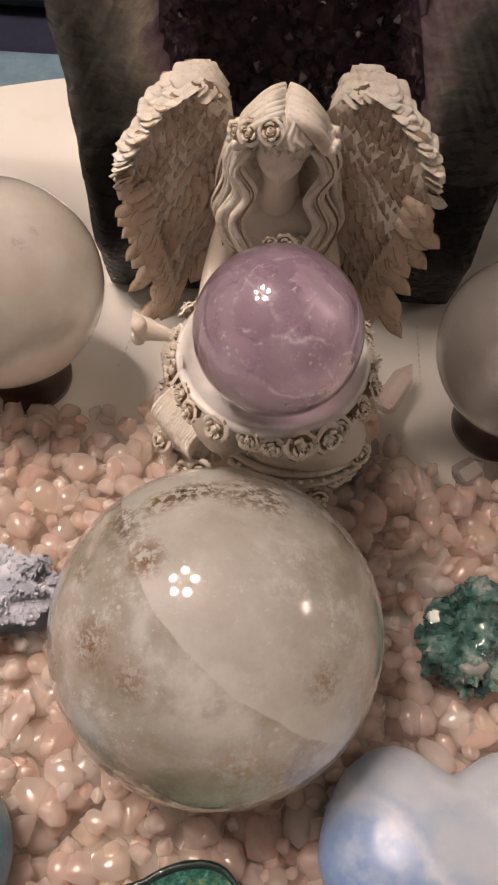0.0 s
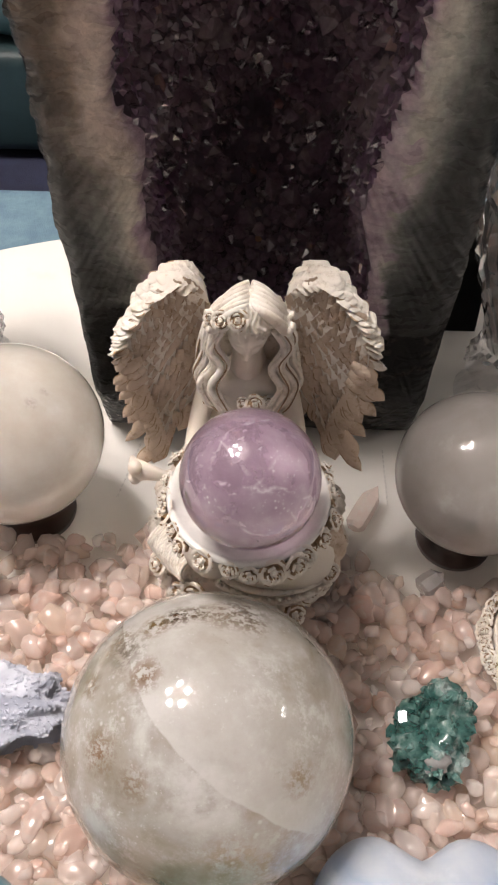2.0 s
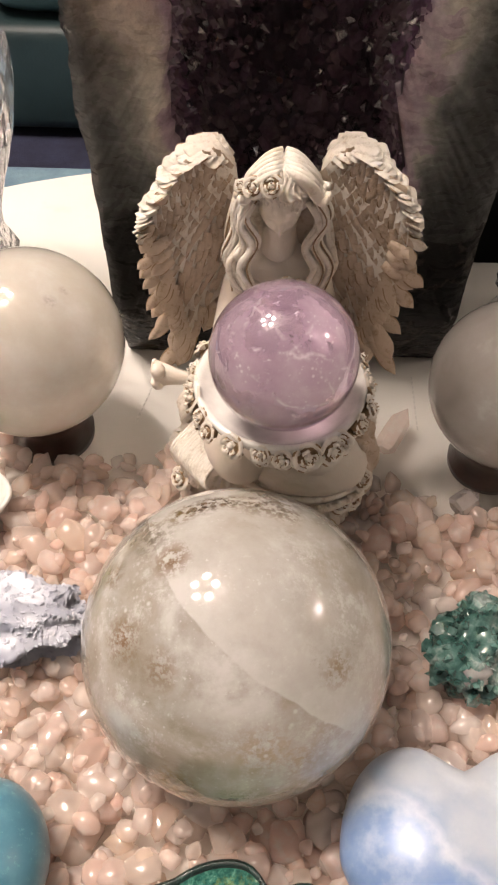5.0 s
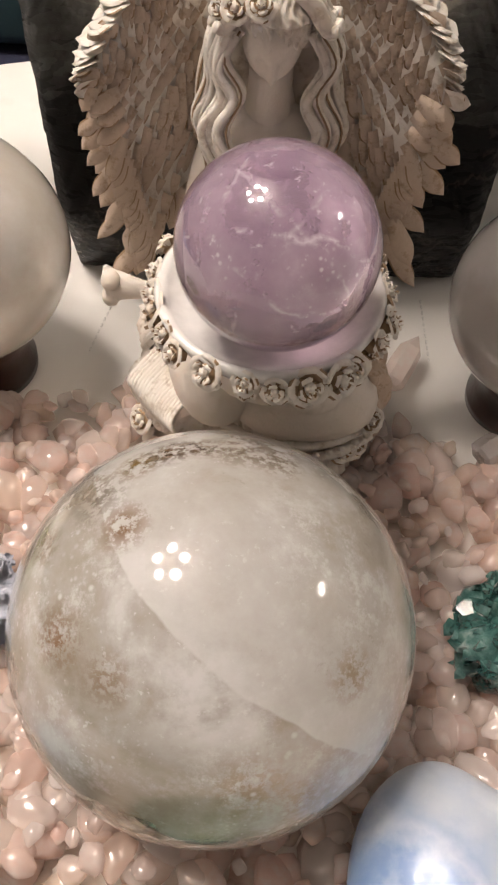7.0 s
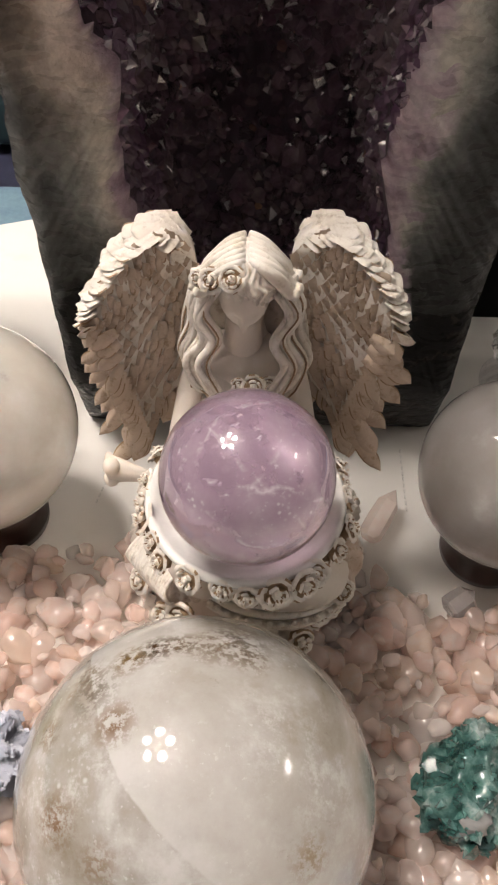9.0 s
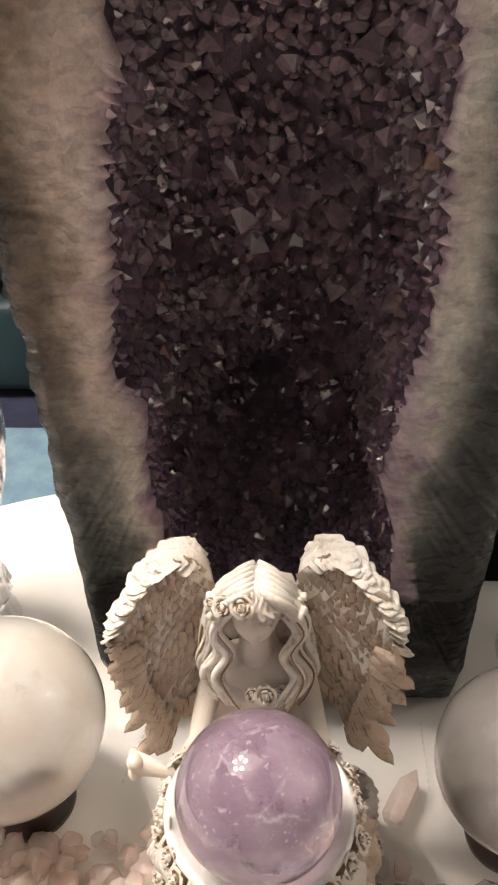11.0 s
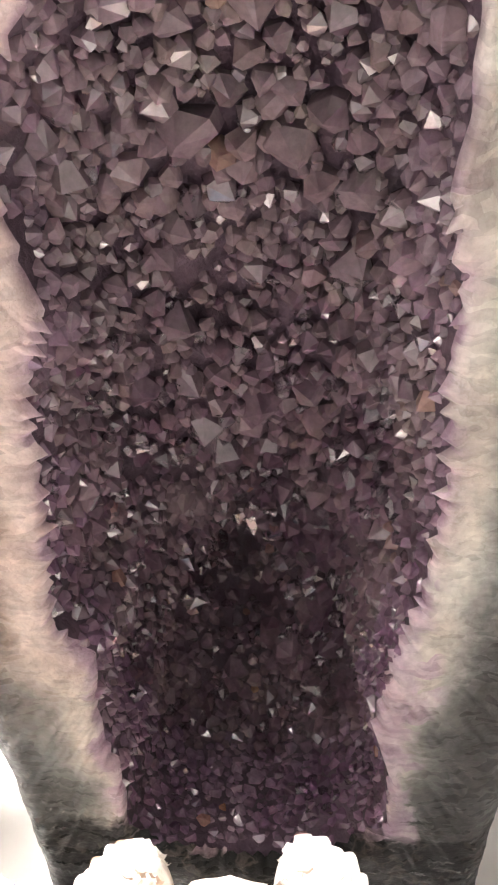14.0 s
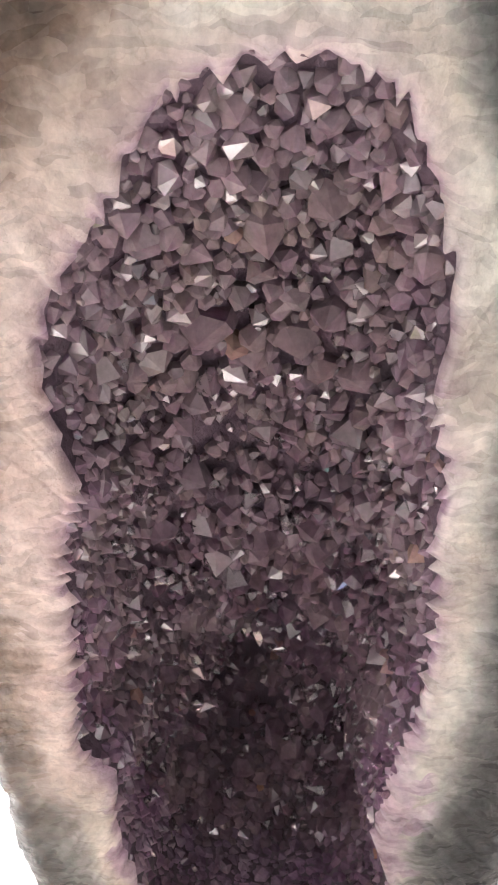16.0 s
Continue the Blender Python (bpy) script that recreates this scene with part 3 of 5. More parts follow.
def tube(bm, points, radii, n=6, flat=1.0, mat=0):
    """A tapered tube along points; flat squeezes it across."""
    points = [Vector(p) for p in points]
    rings, side = [], Vector((0.31, 0.2, 0.93)).normalized()
    for k, p in enumerate(points):
        d = (points[min(k + 1, len(points) - 1)] - points[max(k - 1, 0)]).normalized()
        side = (side - d * side.dot(d)).normalized()
        up = d.cross(side)
        rings.append([bm.verts.new(p + radii[k] * (math.cos(a) * side + flat * math.sin(a) * up)) for a in (2 * math.pi * i / n for i in range(n))])
    for a, b in zip(rings, rings[1:]):
        for i in range(n):
            bm.faces.new((a[i], a[(i + 1) % n], b[(i + 1) % n], b[i])).material_index = mat
    for ring in (rings[0][::-1], rings[-1]):
        bm.faces.new(ring).material_index = mat


def blob(bm, centre, size, sub=2, turn=None, lump=0.0, freq=1.0, seed=0, mat=0):
    """An ellipsoid with lumps."""
    made = bmesh.ops.create_icosphere(bm, subdivisions=sub, radius=1.0)
    rot = turn or Matrix.Identity(3)
    for v in made["verts"]:
        d = v.co.normalized()
        k = 1 + lump * noise.noise(d * freq + Vector((seed * 3.7, seed * 1.3, seed * 0.7)))
        v.co = Vector(centre) + rot @ Vector((d.x * size[0] * k, d.y * size[1] * k, d.z * size[2] * k))
    if mat:
        for f in {f for v in made["verts"] for f in v.link_faces}:
            f.material_index = mat


def spline(points, n, closed=False):
    """Catmull-Rom through points."""
    pts = [Vector(p) for p in points]
    m, out = len(pts), []
    span = m if closed else m - 1
    for i in range(n):
        t = i * span / (n if closed else n - 1)
        k = min(int(t), span - 1)
        u = t - k
        g = [pts[(k + j) % m] if closed else pts[max(0, min(m - 1, k + j))] for j in (-1, 0, 1, 2)]
        out.append(0.5 * (2 * g[1] + (g[2] - g[0]) * u + (2 * g[0] - 5 * g[1] + 4 * g[2] - g[3]) * u * u + (3 * g[1] - g[0] - 3 * g[2] + g[3]) * u ** 3))
    return out


def to_axis(direction, spin=0.0):
    """A turn that takes z to the direction, after a spin about z."""
    return (Vector(direction).to_track_quat("Z", "Y").to_matrix() @ Matrix.Rotation(spin, 3, "Z"))


# ---- the room ----
def room():
    x0, x1, y0, y1, z1 = -2.3, 2.7, -2.2, 2.3, 2.05
    w = 0.12
    for name, lo, hi, mat, cat in (
            ("wall_north", (x0, y1, FLOOR), (x1, y1 + w, z1), "wall", "wall"), ("wall_south", (x0, y0 - w, FLOOR), (x1, y0, z1), "wall", "wall"),
            ("wall_west", (x0 - w, y0 - w, FLOOR), (x0, y1 + w, z1), "wall", "wall"), ("wall_east", (x1, y0 - w, FLOOR), (x1 + w, y1 + w, z1), "wall", "wall"),
            ("ceiling", (x0 - w, y0 - w, z1), (x1 + w, y1 + w, z1 + w), "ceiling", "ceiling"), ("floor", (x0 - w, y0 - w, FLOOR - w), (x1 + w, y1 + w, FLOOR), "floorcloth", "floor")):
        bm = bmesh.new()
        box(bm, lo, hi)
        label = {"ceiling": "plain white painted ceiling", "floor": "carpeted floor, dark navy for the shade before the sofa"}.get(name, "plain warm white painted wall")
        thing(name, bm, M[mat], label, cat, kind="structure", smooth=False)


room()


def rug():
    bm = bmesh.new()
    box(bm, (-1.6, -0.9, FLOOR), (1.6, 1.125, FLOOR + 0.012), 0.004)
    thing("rug", bm, M["carpet"], "light blue rug under the round table", "rug")


rug()


def table():
    root = thing("table", None, None, "round low table covered in white stitched vinyl", "table", at=(0.025, 0.05, FLOOR + 0.012))
    top = TABLE - FLOOR - 0.012
    bm = bmesh.new()
    prof = [(0.0005, top - 0.03), (0.44, top - 0.03), (0.452, top - 0.024), (0.455, top - 0.014), (0.452, top - 0.005), (0.445, top), (0.3, top), (0.15, top), (0.0005, top)]
    lathe(bm, prof, 128)
    part("tabletop", bm, M["vinyl"], root)
    bm = bmesh.new()
    lathe(bm, [(0.0005, 0.0), (0.22, 0.0), (0.22, 0.02), (0.06, 0.05), (0.045, 0.12), (0.045, top - 0.05), (0.12, top - 0.031), (0.0005, top - 0.031)], 48)
    part("pedestal", bm, M["darkwood"], root)
    # short rows of white stitches where the cover is sewn
    stitch = bmesh.new()
    box(stitch, (-0.0003, -0.0009, 0.0), (0.0003, 0.0009, 0.0005), 0.0002)
    me = mesh_of("stitch", stitch, M["china"])
    for x, y0, y1, lean in ((-0.065, 0.245, 0.275, 0.25), (0.057, 0.245, 0.275, 0.0)):
        for i in range(11):
            k = i / 10
            ob = new("stitch", me)
            ob.parent = root
            ob.matrix_local = pose(x + lean * (k - 0.5) * 0.03, y0 + (y1 - y0) * k, top, 0, 0, -lean * 50)


table()


def sofa():
    root = thing("sofa", None, None, "teal leather sofa with a padded seat behind the table", "sofa", at=(0, 1.62, FLOOR))
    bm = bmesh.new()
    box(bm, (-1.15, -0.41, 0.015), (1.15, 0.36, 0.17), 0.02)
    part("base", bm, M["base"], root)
    for x0, x1 in ((-1.14, -0.39), (-0.38, 0.38), (0.39, 1.14)):
        bm = bmesh.new()
        box(bm, (x0, -0.4, 0.172), (x1, 0.2, 0.36), 0.06)
        bmesh.ops.subdivide_edges(bm, edges=bm.edges[:], cuts=1, use_grid_fill=True)
        part("seat_cushion", bm, M["leather"], root)
    bm = bmesh.new()
    box(bm, (-1.14, 0.2, 0.3), (1.14, 0.4, 0.8), 0.08)
    part("backrest", bm, M["leather"], root)
    for x in (-1.05, 1.05):
        for y in (-0.3, 0.3):
            bm = bmesh.new()
            lathe(bm, [(0.02, 0.0), (0.03, 0.05)], 16, (x, y), closed=True)
            part("foot", bm, M["darkwood"], root)


sofa()


def leaning_stick():
    bm = bmesh.new()
    pts = [Vector((0.3, 0.98, FLOOR)).lerp(Vector((0.46, 1.2, -0.02)), k / 8) for k in range(9)]
    tube(bm, pts, [0.012 + 0.0015 * math.sin(k * 2.1) for k in range(9)], 14)
    thing("wooden_stick", bm, M["wood"], "slim orange wooden stick leaning on the sofa", "stick")


leaning_stick()


def chandelier(at, size, lit):
    """Five frosted shades on curved arms round a short stem."""
    root = thing("ceiling_lamp", None, None, "brass ceiling lamp with five lit frosted shades", "lamp", at=at)
    drop = (2.05 - at[2]) / size
    bm = bmesh.new()
    lathe(bm, [(0.0005, -0.03), (0.02, -0.02), (0.03, 0.02), (0.012, 0.05), (0.01, drop - 0.03), (0.05, drop - 0.02), (0.055, drop), (0.0005, drop)], 24)
    part("stem", bm, M["brass"], root)
    for i in range(5):
        a = 2 * math.pi * (i + 0.15) / 5
        d = Vector((math.cos(a), math.sin(a), 0))
        bm = bmesh.new()
        tube(bm, spline([d * 0.02, d * 0.09 + Vector((0, 0, 0.03)), d * 0.195 + Vector((0, 0, 0.07))], 10), [0.008] * 10, 8)
        arm = part("arm", bm, M["brass"], root)
        bm = bmesh.new()
        lathe(bm, [(0.0005, -0.01), (0.033, -0.004), (0.054, 0.014), (0.06, 0.032), (0.045, 0.055), (0.02, 0.066), (0.0005, 0.068)], 24, (d.x * 0.195, d.y * 0.195))
        part("shade", bm, lit, arm, "lit frosted glass shade")
    root.scale = (size, size, size)
    return root


chandelier((-0.68, 0.56, 1.66), 1.3, M["lit"])
chandelier((2.2, 0.5, 1.42), 0.6, M["lit_far"])


# ---- the amethyst geode ----
HOLLOW = (0.021, 0.215)
OUTER = [(-0.052, -0.009), (-0.054, 0.04), (-0.054, 0.08), (-0.057, 0.12), (-0.057, 0.16), (-0.059, 0.2), (-0.06, 0.245), (-0.059, 0.285), (-0.052, 0.325),
         (-0.036, 0.36), (-0.006, 0.388), (0.033, 0.398), (0.068, 0.387), (0.088, 0.355), (0.097, 0.3), (0.1, 0.24), (0.097, 0.19), (0.098, 0.15),
         (0.098, 0.1), (0.096, 0.05), (0.096, -0.009), (0.06, -0.009), (0.02, -0.009), (-0.02, -0.009)]
INNER = [(-0.012, 0.064), (-0.022, 0.075), (-0.021, 0.104), (-0.025, 0.13), (-0.021, 0.16), (-0.031, 0.172), (-0.029, 0.19), (-0.026, 0.212), (-0.025, 0.243), (-0.018, 0.263), (-0.022, 0.283), (-0.023, 0.298),
         (-0.018, 0.312), (-0.009, 0.323), (0.0, 0.339), (0.01, 0.351), (0.025, 0.357), (0.04, 0.356), (0.052, 0.35), (0.058, 0.337), (0.064, 0.318), (0.064, 0.3), (0.062, 0.287),
         (0.067, 0.268), (0.065, 0.25), (0.068, 0.227), (0.067, 0.2), (0.065, 0.18), (0.059, 0.155), (0.056, 0.128), (0.062, 0.104), (0.063, 0.075), (0.047, 0.062), (0.023, 0.055)]
FACE_Y = 0.323


def polar(outline, step=0.0015):
    """Radius round HOLLOW as a function of the angle."""
    pts = []
    for (xa, za), (xb, zb) in zip(outline, outline[1:] + outline[:1]):
        n = max(2, int(math.hypot(xb - xa, zb - za) / step))
        pts += [(xa + (xb - xa) * i / n - HOLLOW[0], za + (zb - za) * i / n - HOLLOW[1]) for i in range(n)]
    pairs = sorted((math.atan2(z, x), math.hypot(x, z)) for x, z in pts)
    ang = np.array([p[0] for p in pairs])
    rad = np.array([p[1] for p in pairs])
    return lambda a: float(np.interp(a, ang, rad, period=2 * math.pi))


outer_at, inner_at = polar(OUTER), polar(INNER)


def hollow_depth(z):
    return float(np.interp(z, (0.06, 0.13, 0.19, 0.25, 0.32, 0.356), (0.062, 0.06, 0.05, 0.04, 0.024, 0.01)))


def hollow_point(a, p):
    """A place on the hollow's wall: a is the angle, p goes from 0 at the lip to 1 at the deepest place. The floor is flatter than the sides."""
    k = 1 - p
    r = inner_at(a) * k
    x, z = HOLLOW[0] + math.cos(a) * r, HOLLOW[1] + math.sin(a) * r
    low = max(0.0, -math.sin(a)) ** 6
    z -= 0.021 * low * min(1.0, p / 0.1) * max(0.0, 1 - max(0.0, p - 0.1) / 0.35)
    y = FACE_Y + 0.003 + hollow_depth(z) * max(0.0, 1 - k ** (2.3 + 6 * low)) ** (0.8 - 0.25 * low)
    y += 0.005 * noise.noise(Vector((x * 40, z * 40, 1.7))) * min(1, p * 5)
    y += 0.036 * min(1, p * 4) * math.exp(-((x - 0.013) / 0.014) ** 2 - ((z - 0.118) / 0.032) ** 2)
    return Vector((x, y, z))


def crystal_bm(rng, sides=6):
    """A stubby prism with an uneven pyramid of three broad and three narrow faces, one unit wide."""
    bm = bmesh.new()
    twist = rng.uniform(0, 6.28)
    angles = [twist + 6.283 * (i + (0.16 if i % 2 else -0.16) + rng.uniform(-0.08, 0.08)) / sides for i in range(sides)]
    radii = [rng.uniform(0.85, 1.12) for _ in range(sides)]
    low = [bm.verts.new((r * math.cos(a), r * math.sin(a), -1.1)) for a, r in zip(angles, radii)]
    top = [bm.verts.new((r * 0.97 * math.cos(a), r * 0.97 * math.sin(a), rng.uniform(-0.25, 0.15))) for a, r in zip(angles, radii)]
    tip = bm.verts.new((rng.uniform(-0.35, 0.35), rng.uniform(-0.35, 0.35), rng.uniform(0.7, 1.0)))
    for i in range(sides):
        j = (i + 1) % sides
        bm.faces.new((low[i], low[j], top[j], top[i]))
        bm.faces.new((top[i], top[j], tip))
    return bm


def joined(name, meshes, poses, mats, parent=None, smooth=False):
    """Many copies of a few small meshes in one mesh."""
    verts, faces, base = [], [], 0
    data = []
    for me in meshes:
        data.append((np.array([v.co for v in me.vertices]), [tuple(p.vertices) for p in me.polygons]))
    for k, m in poses:
        co, fs = data[k]
        mm = np.array(m)
        verts.append(co @ mm[:3, :3].T + mm[:3, 3])
        faces += [tuple(i + base for i in f) for f in fs]
        base += len(co)
    me = bpy.data.meshes.new(name)
    me.from_pydata(np.concatenate(verts).tolist(), [], faces)
    for m in mats:
        me.materials.append(m)
    if smooth:
        me.shade_smooth()
    ob = new(name, me)
    if parent:
        ob.parent = parent
    return ob


def geode():
    root = thing("amethyst_geode", None, None, "tall amethyst geode sawn open, dark purple crystals, cream quartz rim", "geode")
    N, K = 1200, 12
    angles = [2 * math.pi * i / N - math.pi for i in range(N)]
    # crystals cut through by the saw leave a toothed inner edge
    cuts = random.Random(77)
    marks = [-math.pi]
    while marks[-1] < math.pi:
        marks.append(marks[-1] + cuts.uniform(0.0022, 0.0075) / inner_at(marks[-1]))
    tall = [cuts.uniform(0.0006, 0.0042) for _ in marks]
    lean = [cuts.uniform(0.25, 0.75) for _ in marks]

    def teeth(a):
        i = min(len(marks) - 2, int(np.searchsorted(marks, a, side="right")) - 1)
        t = (a - marks[i]) / (marks[i + 1] - marks[i])
        return tall[i] * (t / lean[i] if t < lean[i] else (1 - t) / (1 - lean[i])) - 0.001

    bm = bmesh.new()
    band = bm.verts.layers.float.new("band")
    rings = []
    for k in range(K + 1):
        s = k / K
        ring = []
        for a in angles:
            r0, r1 = inner_at(a) * 0.985, outer_at(a)
            if math.sin(a) > -0.9:
                r1 += sum(h * noise.noise(Vector((math.cos(a) * f, math.sin(a) * f, 0.3 + f))) for f, h in ((7, 0.0022), (17, 0.0011), (43, 0.0006), (101, 0.0003)))
            r = r0 + (r1 - r0) * s ** 1.3 - teeth(a) * (1 - s) ** 5
            x, z = HOLLOW[0] + math.cos(a) * r, max(TABLE, HOLLOW[1] + math.sin(a) * r)
            y = FACE_Y + 0.0008 * noise.noise(Vector((x * 90, z * 90, 0))) + 0.0009 * noise.noise(Vector((x * 260, z * 260, 4)))
            y += 0.003 * max(0.0, 1 - s * 9) + 0.004 * max(0.0, s - 0.9) * 10
            if z < 0.03:
                y += 0.012 * (0.03 - z) / 0.039
            v = bm.verts.new((x, y, z))
            v[band] = s
            ring.append(v)
        rings.append(ring)
    for p, q in zip(rings, rings[1:]):
        for i in range(N):
            bm.faces.new((p[i], q[i], q[(i + 1) % N], p[(i + 1) % N]))
    part("sawn_face", bm, M["geode_face"], root, "sawn rim of cream quartz and grey agate")

    bm = bmesh.new()
    rings = []
    for k in range(10):
        t = k / 9
        ring = []
        for a in angles[::6]:
            r = outer_at(a) * (1 - 0.55 * t ** 3) * (0.995 + 0.02 * math.sin(t * 3.1))
            x, z = HOLLOW[0] + math.cos(a) * r, max(TABLE, HOLLOW[1] + math.sin(a) * r)
            lump = 0.004 * noise.noise(Vector((x * 60, z * 60, t * 6))) * min(1, t * 4)
            y = FACE_Y + 0.005 + 0.115 * t + (0.012 * (0.03 - z) / 0.039 if z < 0.03 and t < 0.1 else 0)
            ring.append(bm.verts.new((x + lump, y, max(TABLE, z + lump))))
        rings.append(ring)
    n = len(rings[0])
    for p, q in zip(rings, rings[1:]):
        for i in range(n):
            bm.faces.new((p[i], q[i], q[(i + 1) % n], p[(i + 1) % n]))
    bm.faces.new(rings[-1])
    part("rind", bm, M["rind"], root, "rough dark basalt shell")

    bm = bmesh.new()
    rings = []
    for k in range(25):
        p = (k / 24) ** 2.2 * 0.985
        rings.append([bm.verts.new(hollow_point(a, p) + Vector((0, 0.004 * min(1, p * 6), 0))) for a in angles[::6]])
    for p, q in zip(rings, rings[1:]):
        for i in range(n):
            bm.faces.new((p[i], p[(i + 1) % n], q[(i + 1) % n], q[i]))
    bm.faces.new(rings[-1])
    part("hollow", bm, M["druse_bed"], root, smooth=False)

    rng = random.Random(5)
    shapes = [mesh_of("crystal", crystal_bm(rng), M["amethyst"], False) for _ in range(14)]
    pale = [mesh_of("pale_crystal", crystal_bm(rng), M["pale_amethyst"], False) for _ in range(14)]
    loose, many, rim_many = [], [], []
    cells = collections.defaultdict(list)

    def free(q, r):
        c = tuple(int(math.floor(v / 0.008)) for v in q)
        for d in itertools.product((-1, 0, 1), repeat=3):
            for o, g in cells[(c[0] + d[0], c[1] + d[1], c[2] + d[2])]:
                if (q - o).length < (r + g) * 0.57:
                    return False
        cells[c].append((q, r))
        return True

    # the largest points first, then ever smaller ones in the gaps
    for count, lo, hi, lip in ((2500, 0.0024, 0.0038, -0.16), (6000, 0.0015, 0.0024, -0.16), (230, 0.0042, 0.0062, 1.0), (1500, 0.0029, 0.0041, 1.0), (1500, 0.0022, 0.0034, 0.2), (5000, 0.0019, 0.0028, 1.0), (5000, 0.0014, 0.0024, 0.3), (6000, 0.0011, 0.0018, 1.0)):
        for _ in range(count):
            a, p = rng.uniform(-math.pi, math.pi), (1 - math.sqrt(rng.uniform(0.0, 0.985)) if lip == 1 else abs(lip) * rng.random())
            if lip < 0:
                a = -math.pi / 2 + rng.uniform(-0.75, 0.75)
            if rng.random() > (inner_at(a) / 0.17) ** (2 if lip == 1 else 1):
                continue
            size = rng.uniform(lo, hi)
            if p < 0.06:
                size = min(size, 0.003)
            q = hollow_point(a, p)
            if not free(q, size):
                continue
            e = 0.02
            nrm = (hollow_point(a + e, p) - q).cross(hollow_point(a, min(1, p + e)) - q)
            if nrm.length < 1e-12:
                continue
            nrm.normalize()
            if nrm.dot(Vector((HOLLOW[0], FACE_Y - 0.02, max(q.z, 0.11))) - q) < 0:
                nrm.negate()
            nrm = (nrm + Vector((0, -0.35, 0)) + 0.36 * Vector((rng.gauss(0, 1), rng.gauss(0, 0.6), rng.gauss(0, 1)))).normalized()
            m = Matrix.Translation(q) @ to_axis(nrm, rng.uniform(0, 6.28)).to_4x4() @ Matrix.Diagonal((size, size, size * rng.uniform(0.85, 1.25), 1))
            item = (rng.randrange(14), m)
            rim = p + 0.03 * noise.noise(q * 60) + rng.gauss(0, 0.02)
            if rim < 0.055 or (math.sin(a) < -0.93 and rim < 0.1) or (math.sin(a) > 0.7 and rim < 0.16):
                rim_many.append(item)
            elif len(loose) < 290 and size > 0.0029 and 0.07 < q.z < 0.33:
                loose.append(item)
            else:
                many.append(item)
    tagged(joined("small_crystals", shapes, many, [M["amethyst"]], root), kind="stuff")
    tagged(joined("rim_crystals", pale, rim_many, [M["pale_amethyst"]], root), "pale lilac points along the rim", kind="stuff")
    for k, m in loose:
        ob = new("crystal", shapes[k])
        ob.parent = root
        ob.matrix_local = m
    return root


geode()


def black_stone():
    bm = bmesh.new()
    box(bm, (-0.022, -0.02, 0.0), (0.022, 0.02, 0.15))
    bmesh.ops.subdivide_edges(bm, edges=bm.edges[:], cuts=5, use_grid_fill=True)
    for v in bm.verts:
        t = v.co.z / 0.15
        v.co.x *= 1 - 0.35 * t
        v.co.z += 0.02 * (v.co.x / 0.022) * t
        v.co += 0.0025 * noise.noise_vector(v.co * 55) * (1 if t > 0.02 else 0)
    for v in bm.verts:
        v.co.z *= 0.6
    thing("black_stone", bm, M["blackstone"], "upright rough black stone beside the geode", "stone", smooth=False, at=(0.117, 0.43, TABLE))


black_stone()


# ---- spheres on the table ----
def ball(name, at, radius, material, label):
    bm = bmesh.new()
    bmesh.ops.create_uvsphere(bm, u_segments=96, v_segments=64, radius=radius)
    return thing(name, bm, material, label, "crystal ball", at=at)


ball("quartz_sphere", (0.0057, 0.1665, 0.0392), 0.0481, M["quartz"], "large polished cloudy quartz sphere with rusty inclusions")
ball("amethyst_sphere", (0.0171, 0.2205, 0.1119), 0.0217, M["amethyst_ball"], "small polished lilac amethyst sphere resting in a rose-edged dish")
ball("milky_sphere", (-0.0798, 0.286, 0.0473), 0.037, M["milky"], "milky white quartz sphere on a dark wooden ring stand")
ball("grey_sphere", (0.1103, 0.2767, 0.0413), 0.0336, M["grey_quartz"], "hazy grey quartz sphere on a dark wooden ring stand")
ball("purple_sphere", (0.168, 0.262, 0.024), 0.032, M["dark_amethyst"], "dark purple banded amethyst sphere")


def ring_stand(at, top, radius):
    bm = bmesh.new()
    h = top
    lathe(bm, [(radius * 0.72, 0.0), (radius * 1.1, 0.0), (radius * 1.12, h * 0.18), (radius * 0.96, h * 0.34), (radius * 0.93, h * 0.6), (radius * 1.02, h * 0.85), (radius * 0.98, h),
               (radius * 0.86, h), (radius * 0.72, h * 0.7), (radius * 0.72, 0.0)], 56)
    thing("ring_stand", bm, M["darkwood"], "turned dark red wooden ring stand under a sphere", "stand", group="ring stands", at=at)


ring_stand((-0.0798, 0.286, TABLE), 0.023, 0.0165)
ring_stand((0.1103, 0.2767, TABLE), 0.021, 0.0155)
ring_stand((0.168, 0.262, TABLE), 0.006, 0.017)


